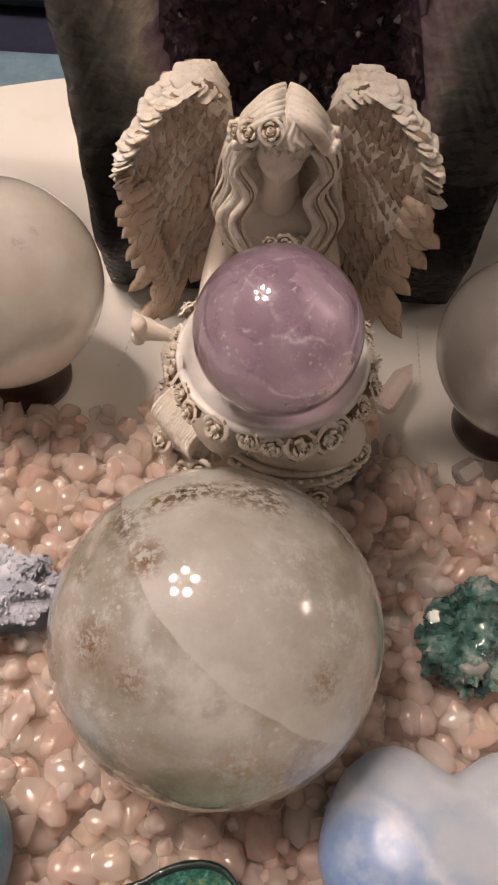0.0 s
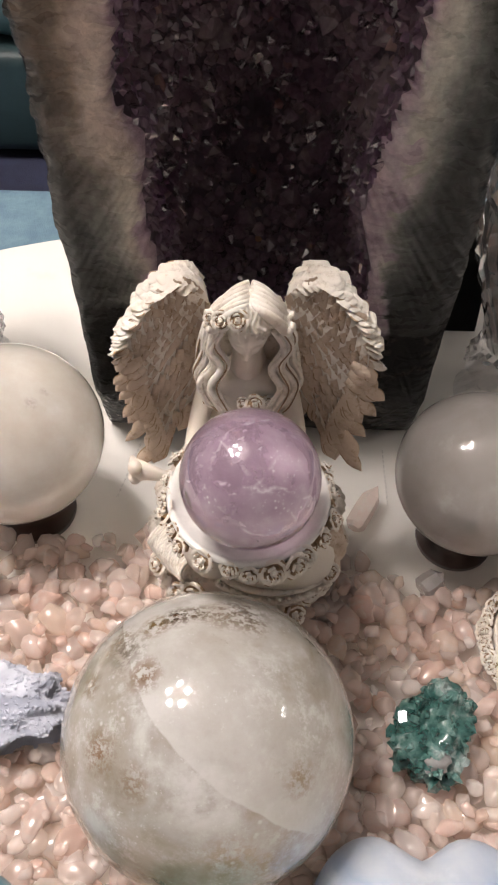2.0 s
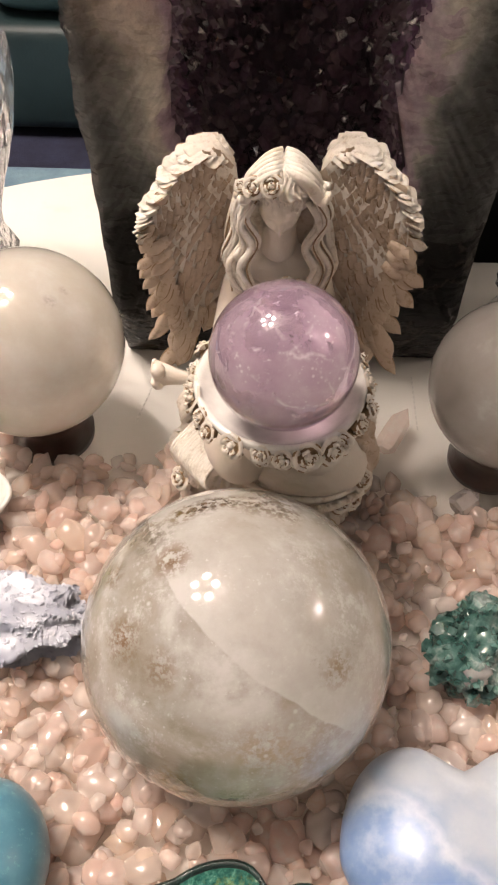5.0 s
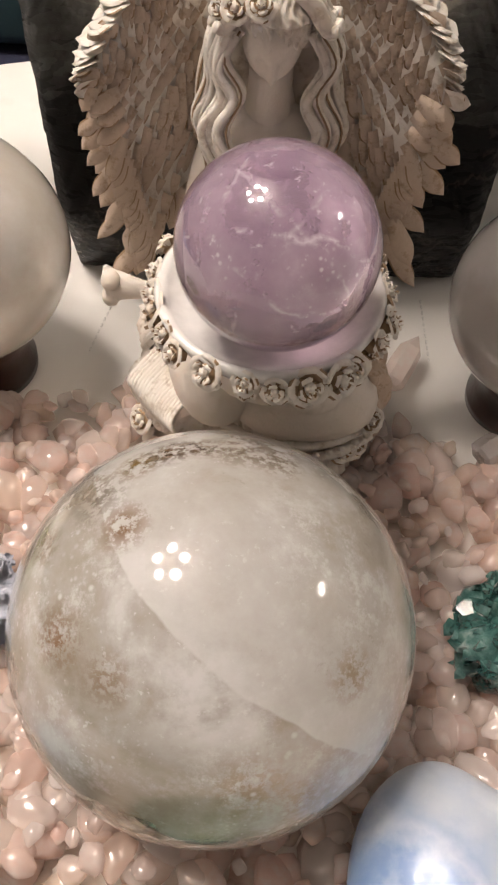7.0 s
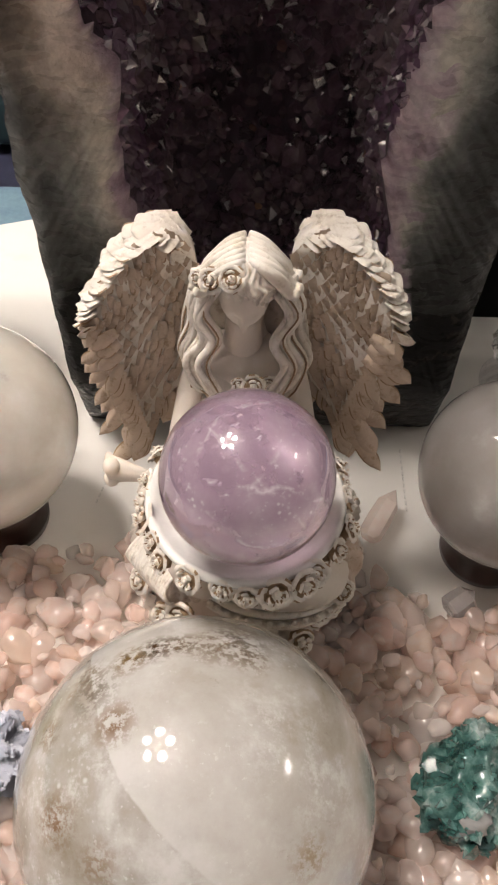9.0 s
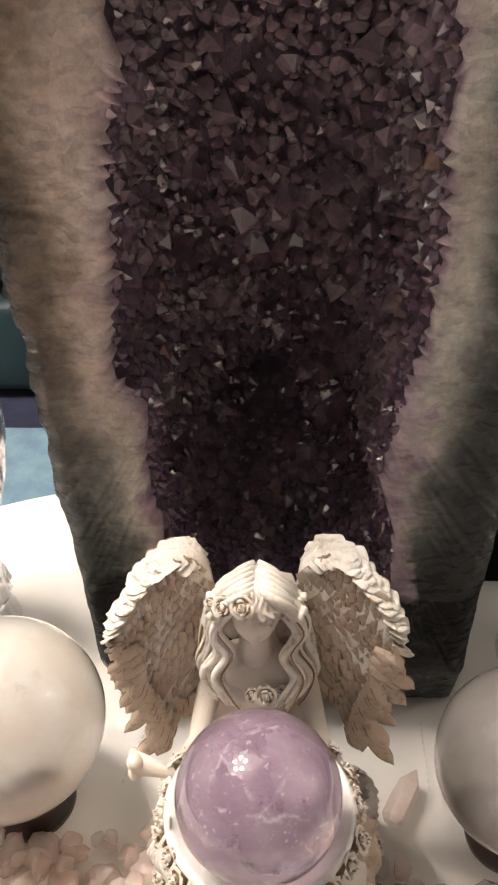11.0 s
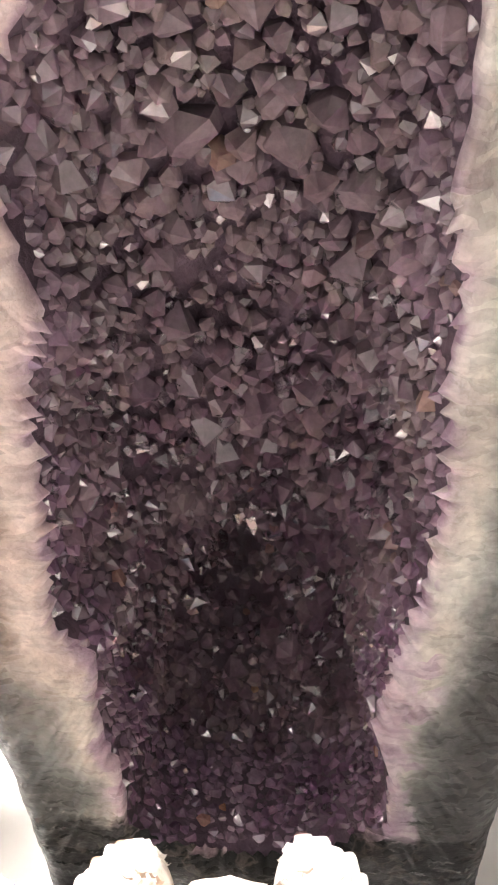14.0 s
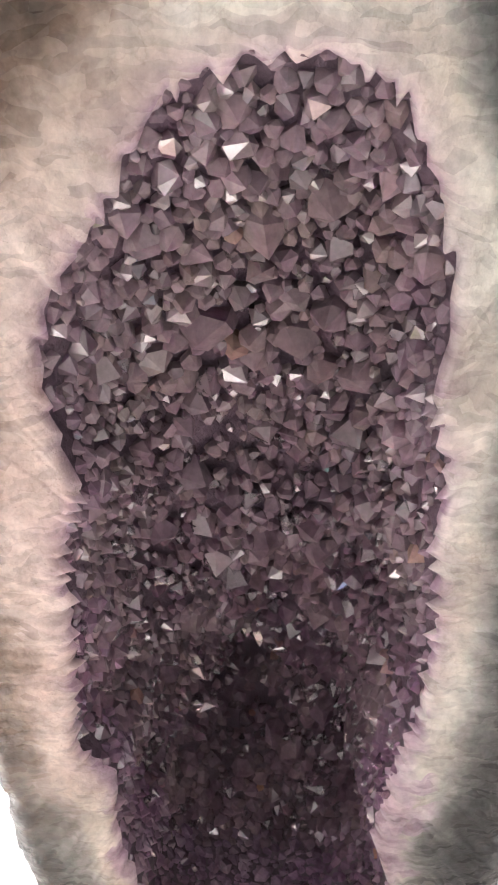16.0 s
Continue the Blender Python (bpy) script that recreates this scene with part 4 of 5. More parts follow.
# ---- the winged figurine with its dish ----
def rose(bm, centre, normal, size, rng, wash=0.35):
    """A small carved rose: three rings of cupped petals round a bud."""
    rot = to_axis(normal, rng.uniform(0, 6.28))
    for count, reach, height, wide in ((5, 1.0, 0.1, 0.75), (4, 0.62, 0.4, 0.6), (3, 0.3, 0.62, 0.42)):
        for i in range(count):
            a = 6.283 * i / count + rng.uniform(-0.3, 0.3) + reach
            rows = []
            for r, z, w in ((0.25, -0.2, 0.5), (0.75, 0.22, 1.0), (1.0, 0.3, 0.95), (1.1, 0.16, 0.6)):
                row = []
                for s in (-1, -0.4, 0.4, 1):
                    b = a + s * wide * w
                    rr = reach * r * (1 - 0.06 * s * s)
                    row.append(bm.verts.new(Vector(centre) + rot @ (size * Vector((rr * math.cos(b), rr * math.sin(b), height + z - 0.12 * s * s)))))
                rows.append(row)
            for k, (p, q) in enumerate(zip(rows, rows[1:])):
                for j in range(3):
                    bm.faces.new((p[j], p[j + 1], q[j + 1], q[j])).material_index = 1 if (k == 0 and rng.random() < wash * 2) or (k == 2 and rng.random() < wash * 0.6) else 0
    blob(bm, Vector(centre) + rot @ Vector((0, 0, 0.35 * size)), (0.34 * size, 0.34 * size, 0.4 * size), 1)
    blob(bm, Vector(centre) - rot @ Vector((0, 0, 0.25 * size)), (0.8 * size, 0.8 * size, 0.5 * size), 1, mat=1)


def feather(bm, root, along, across, up, length, width, rng, curl=0.25, stain=0.55, tone=0):
    """A blunt leaf-shaped plate with a raised rib and a stained edge."""
    cols = (-1.0, -0.84, -0.35, 0.0, 0.35, 0.84, 1.0)
    stained = rng.random() < stain
    rows = []
    for k in range(9):
        t = 1 - (1 - k / 8) ** 1.7
        w = width * (0.55 + 0.75 * min(t, 0.7)) * math.sqrt(max(0.012, 1 - (max(0, t - 0.4) / 0.601) ** 2.4)) * 0.66
        row = []
        for c in cols:
            lift = up * (width * 0.16 * (1 - c * c) + length * curl * t * t * 0.14 + width * 0.04)
            notch = -0.05 * length * c * c * t
            row.append(bm.verts.new(root + along * (length * t + notch) + across * (w * c) + lift))
        rows.append(row)
    for k, (p, q) in enumerate(zip(rows, rows[1:])):
        for j in range(6):
            edge = j in (0, 5) and k > 1
            bm.faces.new((p[j], p[j + 1], q[j + 1], q[j])).material_index = 1 if edge and stained else tone


def wing(bm, side, hinge, outline, rng, back):
    """A wing: a cupped slab in the outline (out, height) clad in rows of feathers, their tips past the edge."""
    def place(u, v):
        return Vector((hinge[0] + side * u, hinge[1] - 0.019 * (max(u, 0) / 0.033) ** 1.3 + 0.004 * max(0, (v - 0.125) / 0.02) - 0.004 * max(0, (0.09 - v) / 0.03), v))
    pts = spline([(u, v, 0) for u, v in outline], 64, True)
    cu, cv = sum(p.x for p in pts) / 64, sum(p.y for p in pts) / 64
    front, rear = [], []
    for layer, store in ((0.0, front), (back, rear)):
        for k in range(6):
            f = k / 5
            store.append([bm.verts.new(place(cu + (p.x - cu) * f * 0.97, cv + (p.y - cv) * f * 0.97) + Vector((0, layer * (1 - 0.35 * f ** 3), 0))) for p in pts])
    for rings in (front, rear):
        for p, q in zip(rings[0:], rings[1:]):
            for i in range(64):
                bm.faces.new((p[i], p[(i + 1) % 64], q[(i + 1) % 64], q[i]))
    for i in range(64):
        bm.faces.new((front[-1][i], front[-1][(i + 1) % 64], rear[-1][(i + 1) % 64], rear[-1][i]))

    def inside(u, v):
        hit = False
        for (a, b) in zip(pts, pts[1:] + pts[:1]):
            if (a.y > v) != (b.y > v) and u < (b.x - a.x) * (v - a.y) / (b.y - a.y) + a.x:
                hit = not hit
        return hit
    low, high = min(p.y for p in pts), max(p.y for p in pts)
    v = low + 0.004
    row = 0
    while v < high + 0.002:
        t = min(1.0, (v - low) / (high - low))
        length = 0.0135 * (1 - t) ** 1.4 + 0.0046
        width = 0.0031 + 0.0012 * (1 - t)
        u = -0.004 + (row % 2) * width * 0.45
        while u < 0.045:
            if inside(u, v):
                fan = -1.25 + 0.75 * min(1, u / 0.03) * (0.35 + 0.65 * t) + rng.gauss(0, 0.09) + 0.5 * t * math.sin(u * 260 + v * 190)
                along = Vector((side * math.cos(fan), -0.07, math.sin(fan))).normalized()
                up = Vector((side * 0.25, -1, 0.1)).normalized()
                across = along.cross(up).normalized()
                feather(bm, place(u, v) + Vector((0, 0.0003 - 0.0008 * rng.random(), 0)), along, across, across.cross(along), length * rng.uniform(0.8, 1.25), width * rng.uniform(0.8, 1.2), rng, rng.uniform(-0.1, 0.12), 0.55, 3)
            u += width * 0.98
        v += length * 0.34
        row += 1
    # coverts along the top edge, and flight-feather tips along the outer one
    n = len(pts)
    for i in range(n):
        p, q = pts[i], pts[(i + 1) % n]
        d = (q - p).normalized()
        out = Vector((d.y, -d.x, 0))
        if out.dot(Vector((p.x - cu, p.y - cv, 0))) < 0:
            out.negate()
        if p.x < 0.002 and p.y < high - 0.012:
            continue
        top = p.y > high - 0.024
        for rep in range(6 if top else 1):
            if top and (i + rep) % 2:
                continue
            fan = Vector((side * 0.8, -0.35 + rng.gauss(0, 0.15), out.y * 0.1 - 0.35 + rng.gauss(0, 0.1)) if top else (side * (out.x * 0.55 + 0.5), -0.3, out.y * 0.4 - 0.65)).normalized()
            low_edge = not top and p.y < high - 0.036
            if low_edge:
                fan = Vector((side * (out.x * 0.22 + 0.12), -0.06, -0.95)).normalized()
            depth = back * (1.0 - 0.2 * rep) if top else 0.001
            root = place(p.x, p.y) + Vector((0, depth, 0.0003 * (2 - rep))) - Vector((side * out.x, 0, out.y)) * (0.0012 if top else 0.0045 if low_edge else 0.006)
            up = (Vector((side * out.x, -0.3 + 0.15 * (2 - rep) * -1, out.y)) if top else Vector((side * 0.2, -1, 0.1))).normalized()
            across = fan.cross(up).normalized()
            feather(bm, root, fan, across, across.cross(fan), rng.uniform(0.0052, 0.0072) if top else rng.uniform(0.011, 0.015) if low_edge else rng.uniform(0.0065, 0.009), rng.uniform(0.0044, 0.0062) if top else 0.0034 if low_edge else 0.0036, rng, rng.uniform(-0.2, 0.5) if top else 0.1, 0.3 if top else 0.6, 0 if top else 3)


def figurine():
    rng = random.Random(11)
    bm = bmesh.new()
    cx, by = 0.0155, 0.264
    # skirt with folds and ruffled bands, body, neck
    def folds(k, a, r, z):
        f = 1 + 0.05 * math.sin(9 * a + 40 * z) + 0.03 * math.sin(17 * a - 60 * z)
        return r * (f if z < 0.075 else 1) * (1.0 if math.sin(a) < 0.3 else 0.85), z
    prof = [(0.0004, TABLE), (0.036, TABLE), (0.0365, 0.0), (0.035, 0.012), (0.033, 0.02), (0.032, 0.03), (0.03, 0.04), (0.027, 0.05), (0.023, 0.06), (0.018, 0.07),
            (0.0145, 0.08), (0.0125, 0.09), (0.0125, 0.098), (0.0118, 0.104), (0.0095, 0.109), (0.0062, 0.113), (0.005, 0.118), (0.005, 0.126)]
    lathe(bm, prof, 72, (cx, by + 0.0045), folds)
    for f in bm.faces:
        f.material_index = 2
    for z, r, turn in ((0.006, 0.037, 0.3), (0.028, 0.034, 1.1)):
        rings = []
        for k in range(5):
            ring = []
            for i in range(220):
                a = 6.283 * i / 220
                rr = r + 0.0035 * math.sin(k / 4 * 3.14) + 0.0011 * math.sin(i * 1.9) + 0.003 * math.sin(5 * a + turn)
                ring.append(bm.verts.new((cx + rr * math.cos(a), by + rr * math.sin(a) * 0.93, z + 0.013 * (k / 4 - 0.5) + 0.005 * math.sin(4 * a + turn))))
            rings.append(ring)
        for p, q in zip(rings, rings[1:]):
            for i in range(220):
                bm.faces.new((p[i], p[(i + 1) % 220], q[(i + 1) % 220], q[i]))
    # knees and the bracket that carries the dish
    blob(bm, (0.004, 0.238, 0.052), (0.013, 0.016, 0.017), 3, lump=0.1, mat=2)
    blob(bm, (0.03, 0.238, 0.05), (0.013, 0.016, 0.016), 3, lump=0.1, seed=2, mat=2)
    blob(bm, (0.017, 0.236, 0.068), (0.019, 0.02, 0.016), 3, lump=0.1, seed=3, mat=2)
    for x, y, z, s in ((-0.003, 0.226, 0.028, 0.0052), (-0.009, 0.231, 0.018, 0.005), (0.004, 0.223, 0.02, 0.005), (0.041, 0.228, 0.03, 0.0052), (0.046, 0.236, 0.02, 0.005),
                       (0.036, 0.224, 0.016, 0.0048), (-0.018, 0.243, 0.02, 0.0048), (0.013, 0.22, 0.012, 0.0046), (0.028, 0.221, 0.012, 0.0046), (0.053, 0.25, 0.03, 0.005)):
        rose(bm, (x, y, z), (x - cx, y - by, 0.025), s, rng)
    # a smooth flared bow at one side, and a fringed fold of cloth under it
    tube(bm, spline([(-0.008, 0.256, 0.0605), (-0.0145, 0.2575, 0.0605), (-0.0195, 0.2595, 0.0595), (-0.0245, 0.2618, 0.058), (-0.0268, 0.2625, 0.0572)], 14), [0.002 + 0.0042 * (j / 13) ** 1.6 for j in range(14)], 20, flat=0.6, mat=2)
    blob(bm, (-0.0262, 0.2605, 0.061), (0.0028, 0.003, 0.0032), 3, mat=2)
    blob(bm, (-0.0268, 0.261, 0.0545), (0.0026, 0.003, 0.003), 3, mat=2)
    for k in range(18):
        t = k / 17
        a = Vector((-0.0185 + 0.011 * t, 0.243 - 0.013 * t, 0.044 - 0.004 * t))
        b = a + Vector((-0.002 + 0.003 * t, -0.003 - 0.001 * t, -0.0045 - 0.0025 * math.sin(3.1 * t)))
        tube(bm, spline([a + Vector((0.006, 0.006, 0.003)), a, (a + b) / 2 + Vector((-0.001, -0.0015, 0.001)), b], 8), [0.0008, 0.0008, 0.0008, 0.0008, 0.0007, 0.0007, 0.0006, 0.0004], 7)
    # a draped knee with a studded hem
    blob(bm, (0.029, 0.2335, 0.0455), (0.0205, 0.0135, 0.0125), 3, lump=0.08, seed=5, mat=2)
    hem = spline([(0.006, 0.2275, 0.041), (0.015, 0.2235, 0.0385), (0.026, 0.2215, 0.0385), (0.038, 0.2235, 0.0385), (0.049, 0.2305, 0.0385)], 40)
    tube(bm, hem, [0.0014] * 40, 8)
    tube(bm, [p + Vector((0, -0.0005, -0.0055)) for p in hem], [0.0016] * 40, 8)
    for p in hem[1::3]:
        blob(bm, p + Vector((0, -0.0016, -0.0028)), (0.0011, 0.0009, 0.0011), 2)
    blob(bm, (0.043, 0.2445, 0.038), (0.011, 0.013, 0.017), 4, lump=0.45, freq=2.6, seed=7, mat=3)
    rose(bm, (0.0475, 0.2295, 0.041), (0.5, -0.8, 0.6), 0.0042, rng, 0.5)
    # the dish and its wreath of roses
    dx, dy = 0.0168, 0.2275
    before = len(bm.faces)
    lathe(bm, [(0.008, 0.066), (0.013, 0.075), (0.021, 0.083), (0.0258, 0.09), (0.0268, 0.093), (0.0255, 0.0942), (0.0235, 0.0915), (0.02, 0.0895), (0.013, 0.0885), (0.0004, 0.0878)], 72, (dx, dy))
    bm.faces.ensure_lookup_table()
    for k in range(before, len(bm.faces)):
        bm.faces[k].material_index = 4
    for i in range(24):
        a = 6.283 * (i + rng.uniform(-0.25, 0.25)) / 24
        d = Vector((math.cos(a), math.sin(a), 0))
        rose(bm, Vector((dx, dy, 0.0905 + rng.uniform(-0.0006, 0.0006))) + d * (0.0274 + rng.uniform(-0.001, 0.001)), d + Vector((rng.gauss(0, 0.2), rng.gauss(0, 0.2), 0.5)), rng.uniform(0.003, 0.0046), rng, 0.28)
        if i % 3:
            rose(bm, Vector((dx, dy, 0.0865)) + d * 0.0258, d + Vector((rng.gauss(0, 0.3), 0, -0.1)), rng.uniform(0.0026, 0.004), rng, 0.6)
    # arms round the dish
    for s in (-1, 1):
        tube(bm, spline([(cx + s * 0.0105, 0.267, 0.1085), (cx + s * 0.0145, 0.265, 0.098), (cx + s * 0.0175, 0.256, 0.09), (cx + s * 0.0185, 0.246, 0.091)], 14),
             [0.0046 - 0.00015 * k for k in range(14)], 12, mat=2)
        blob(bm, (cx + s * 0.0103, 0.2665, 0.1085), (0.0052, 0.005, 0.005), 2, mat=2)
    hd = bmesh.new()
    # neck, chest and the lowered face with brow, nose, lips and chin
    tube(hd, spline([(cx - 0.0008, 0.2655, 0.106), (cx - 0.0006, 0.2645, 0.115), (cx - 0.0003, 0.2642, 0.126)], 8), [0.0085, 0.0074, 0.0063, 0.0056, 0.0052, 0.005, 0.005, 0.005], 18, mat=2)
    blob(hd, (cx - 0.001, 0.265, 0.1068), (0.0134, 0.0092, 0.009), 4, mat=2)
    blob(hd, (cx - 0.0065, 0.2595, 0.1035), (0.0058, 0.005, 0.0055), 3, mat=2)
    blob(hd, (cx + 0.0045, 0.2595, 0.1035), (0.0058, 0.005, 0.0055), 3, mat=2)
    made = bmesh.ops.create_icosphere(hd, subdivisions=5, radius=1.0)
    bend = Matrix.Rotation(radians(22), 3, "X")

    def bump(d, to, width, height):
        return height * math.exp(-((d - Vector(to).normalized()).length / width) ** 2)
    for v in made["verts"]:
        d = v.co.normalized()
        k = 1 + bump(d, (0, -1, -0.24), 0.13, 0.27) + bump(d, (0, -1, 0.0), 0.12, 0.12) + bump(d, (0, -1, -0.55), 0.16, 0.05) + bump(d, (0, -1, -0.95), 0.25, 0.06)
        k += bump(d, (0.12, -1, -0.5), 0.09, 0.03) + bump(d, (-0.12, -1, -0.5), 0.09, 0.03) - bump(d, (0, -1, -0.68), 0.1, 0.07)
        k -= bump(d, (0.4, -1, 0.05), 0.2, 0.12) + bump(d, (-0.4, -1, 0.05), 0.2, 0.12)
        k += bump(d, (0.38, -1, 0.02), 0.1, 0.035) + bump(d, (-0.38, -1, 0.02), 0.1, 0.035) + bump(d, (0.4, -1, 0.3), 0.2, 0.03) + bump(d, (-0.4, -1, 0.3), 0.2, 0.03)
        wide = 1 - 0.26 * max(0.0, -d.z) ** 1.6
        v.co = Vector((cx - 0.0004, 0.2645, 0.1322)) + bend @ Vector((0.0067 * d.x * k * wide, 0.0085 * d.y * k, 0.0098 * d.z * k))
    for f in {f for v in made["verts"] for f in v.link_faces}:
        f.material_index = 2
    # hair: a combed cap, waves swept from the parting, flicked ends and long curling locks
    made = bmesh.ops.create_uvsphere(hd, u_segments=120, v_segments=60, radius=1.0)
    for v in made["verts"]:
        d = v.co.normalized()
        az, pol = math.atan2(d.y, d.x), math.acos(max(-1, min(1, d.z)))
        part_line = math.exp(-(d.x / 0.12) ** 2) * (1 if d.y < 0.4 else 0)
        k = 1 + 0.05 * math.sin(26 * az + 3.2 * math.sin(7 * pol + 2 * d.x)) * math.sin(pol) + 0.09 * noise.noise(d * 3.1) - 0.05 * part_line
        if d.y < 0.1 and d.z < 0.25:
            k *= 0.8
        v.co = Vector((cx + 0.0004, 0.2645, 0.1368)) + Vector((0.0096 * d.x * k, 0.0102 * d.y * k, 0.0102 * d.z * k))
    blob(hd, (cx, 0.2755, 0.121), (0.0145, 0.0052, 0.0175), 3, lump=0.15, freq=3)
    for side in (-1, 1):
        for i in range(6):
            t = i / 5
            y0, low = 0.2585 + 0.009 * t, 0.0016 * math.sin(2.3 * i)
            pts = [(cx + side * 0.0006, y0 + 0.002, 0.1452 + 0.0014 * t), (cx + side * 0.004, y0 - 0.0004, 0.1452 + 0.001 * t), (cx + side * 0.0076, y0 - 0.0008, 0.1424 + low * 0.3),
                   (cx + side * 0.0096, y0 + 0.0006, 0.1388 + low * 0.5), (cx + side * (0.0112 + 0.001 * math.sin(i)), y0 + 0.0004, 0.1368 + low * 0.5), (cx + side * (0.0128 + 0.0012 * math.sin(2 * i)), y0 - 0.0006, 0.1376 + low * 0.4)]
            tube(hd, spline(pts, 18), [0.0017 * (0.55 + 0.6 * math.sin(3.0 * (j + 1) / 19)) for j in range(18)], 9, flat=0.7)
        guides = ([(0.0098, 0.261, 0.1355), (0.0132, 0.2595, 0.1285), (0.0102, 0.2575, 0.1215), (0.0132, 0.2555, 0.1145), (0.0098, 0.2535, 0.108), (0.0085, 0.2528, 0.1045)],
                  [(0.0112, 0.2635, 0.1365), (0.0158, 0.2615, 0.1295), (0.013, 0.2595, 0.1215), (0.0165, 0.258, 0.114), (0.015, 0.2565, 0.1065), (0.0118, 0.2555, 0.1035)],
                  [(0.0112, 0.2675, 0.1365), (0.0165, 0.265, 0.1295), (0.0158, 0.263, 0.1215), (0.0186, 0.2615, 0.114), (0.0168, 0.2605, 0.106), (0.0145, 0.2595, 0.1025)],
                  [(0.0105, 0.271, 0.136), (0.0155, 0.269, 0.128), (0.0168, 0.2665, 0.119), (0.0178, 0.265, 0.11), (0.0165, 0.2635, 0.104)])
        for g, guide in enumerate(guides):
            for k in range(5):
                a = 6.283 * k / 5 + g
                off = Vector((0.001 * math.cos(a), 0.0009 * math.sin(a), 0.0))
                drift = 0.0004 * math.sin(2.4 * k + g + side)
                pts = [Vector((cx + side * (0.86 * x + drift * m + 0.0007 * math.sin(2.2 * m + g)), y, z + 0.0012 * math.sin(k + m))) + off * (1.15 - 0.17 * m) for m, (x, y, z) in enumerate(guide)]
                tube(hd, spline(pts, 24), [0.00125 * (0.85 + 0.15 * math.sin(0.35 * j + k)) * (1 - 0.65 * (j / 23) ** 3) for j in range(24)], 8, flat=0.8)
                if k == 0:
                    tube(hd, spline([p + Vector((side * 0.0002, -0.0009, 0)) for p in pts], 24), [0.00028] * 24, 5, mat=1)
    for x, y, z, size in ((0.0071, 0.2572, 0.1419, 0.0033), (0.0122, 0.2562, 0.1434, 0.0034), (0.0035, 0.2605, 0.1398, 0.0022)):
        rose(hd, (x, y, z), (x - cx, -0.02, 0.016), size, rng, 0.45)
    head = mesh_of("head", hd, M["resin"])
    bm.from_mesh(head)
    bpy.data.meshes.remove(head)
    for x, y, z, size in ((cx + 0.0025, 0.2535, 0.1085, 0.0034), (cx - 0.0015, 0.2542, 0.1078, 0.0022), (cx + 0.0065, 0.2545, 0.1082, 0.0024)):
        rose(bm, (x, y, z), (0, -1, 0.6), size, rng, 0.4)
    left = [(0.0005, 0.1335), (0.0042, 0.1408), (0.0098, 0.1425), (0.017, 0.139), (0.0235, 0.132), (0.0268, 0.1225), (0.0255, 0.104), (0.0235, 0.091), (0.0215, 0.08), (0.019, 0.07), (0.0155, 0.076), (0.0105, 0.083), (0.004, 0.09), (-0.001, 0.112)]
    wing(bm, -1, (0.0022, 0.2755), left, rng, 0.006)
    wing(bm, 1, (0.0268, 0.2755), [(u * 1.04, v + 0.0015 if v > 0.1 else v + 0.005) for u, v in left], rng, 0.006)
    bmesh.ops.recalc_face_normals(bm, faces=bm.faces)
    thing("angel_figurine", bm, [M["resin"], M["wash"], M["skin"], M["antique"], M["china"]], "cream resin winged figurine holding a rose-edged dish", "figurine")


figurine()


# ---- rose quartz chips ----
def chip_shapes(material):
    out = []
    for k in range(12):
        bm = bmesh.new()
        rng = random.Random(40 + k)
        size = (1.0, rng.uniform(0.62, 0.9), rng.uniform(0.48, 0.72))
        blob(bm, (0, 0, 0), size, 2, lump=0.38, freq=1.25, seed=k)
        for j in range(6):
            d = Vector((rng.gauss(0, 1), rng.gauss(0, 1), rng.gauss(0, 1))).normalized()
            lim = 0.5 * rng.uniform(0.75, 1.25)
            for v in bm.verts:
                over = v.co.dot(d) - lim
                if over > 0:
                    v.co -= d * over * 0.8
        out.append(mesh_of("chip", bm, material))
    return out


CHIPS = chip_shapes(M["rose"])
CLEAR_CHIPS = chip_shapes(M["clear_rose"])


def chip_pose(rng, x, y, z, size, tilt=0.5):
    turn = Euler((rng.gauss(0, tilt), rng.gauss(0, tilt), rng.uniform(0, 6.28))).to_matrix().to_4x4()
    return Matrix.Translation((x, y, z)) @ turn @ Matrix.Diagonal((size, size, size, 1))


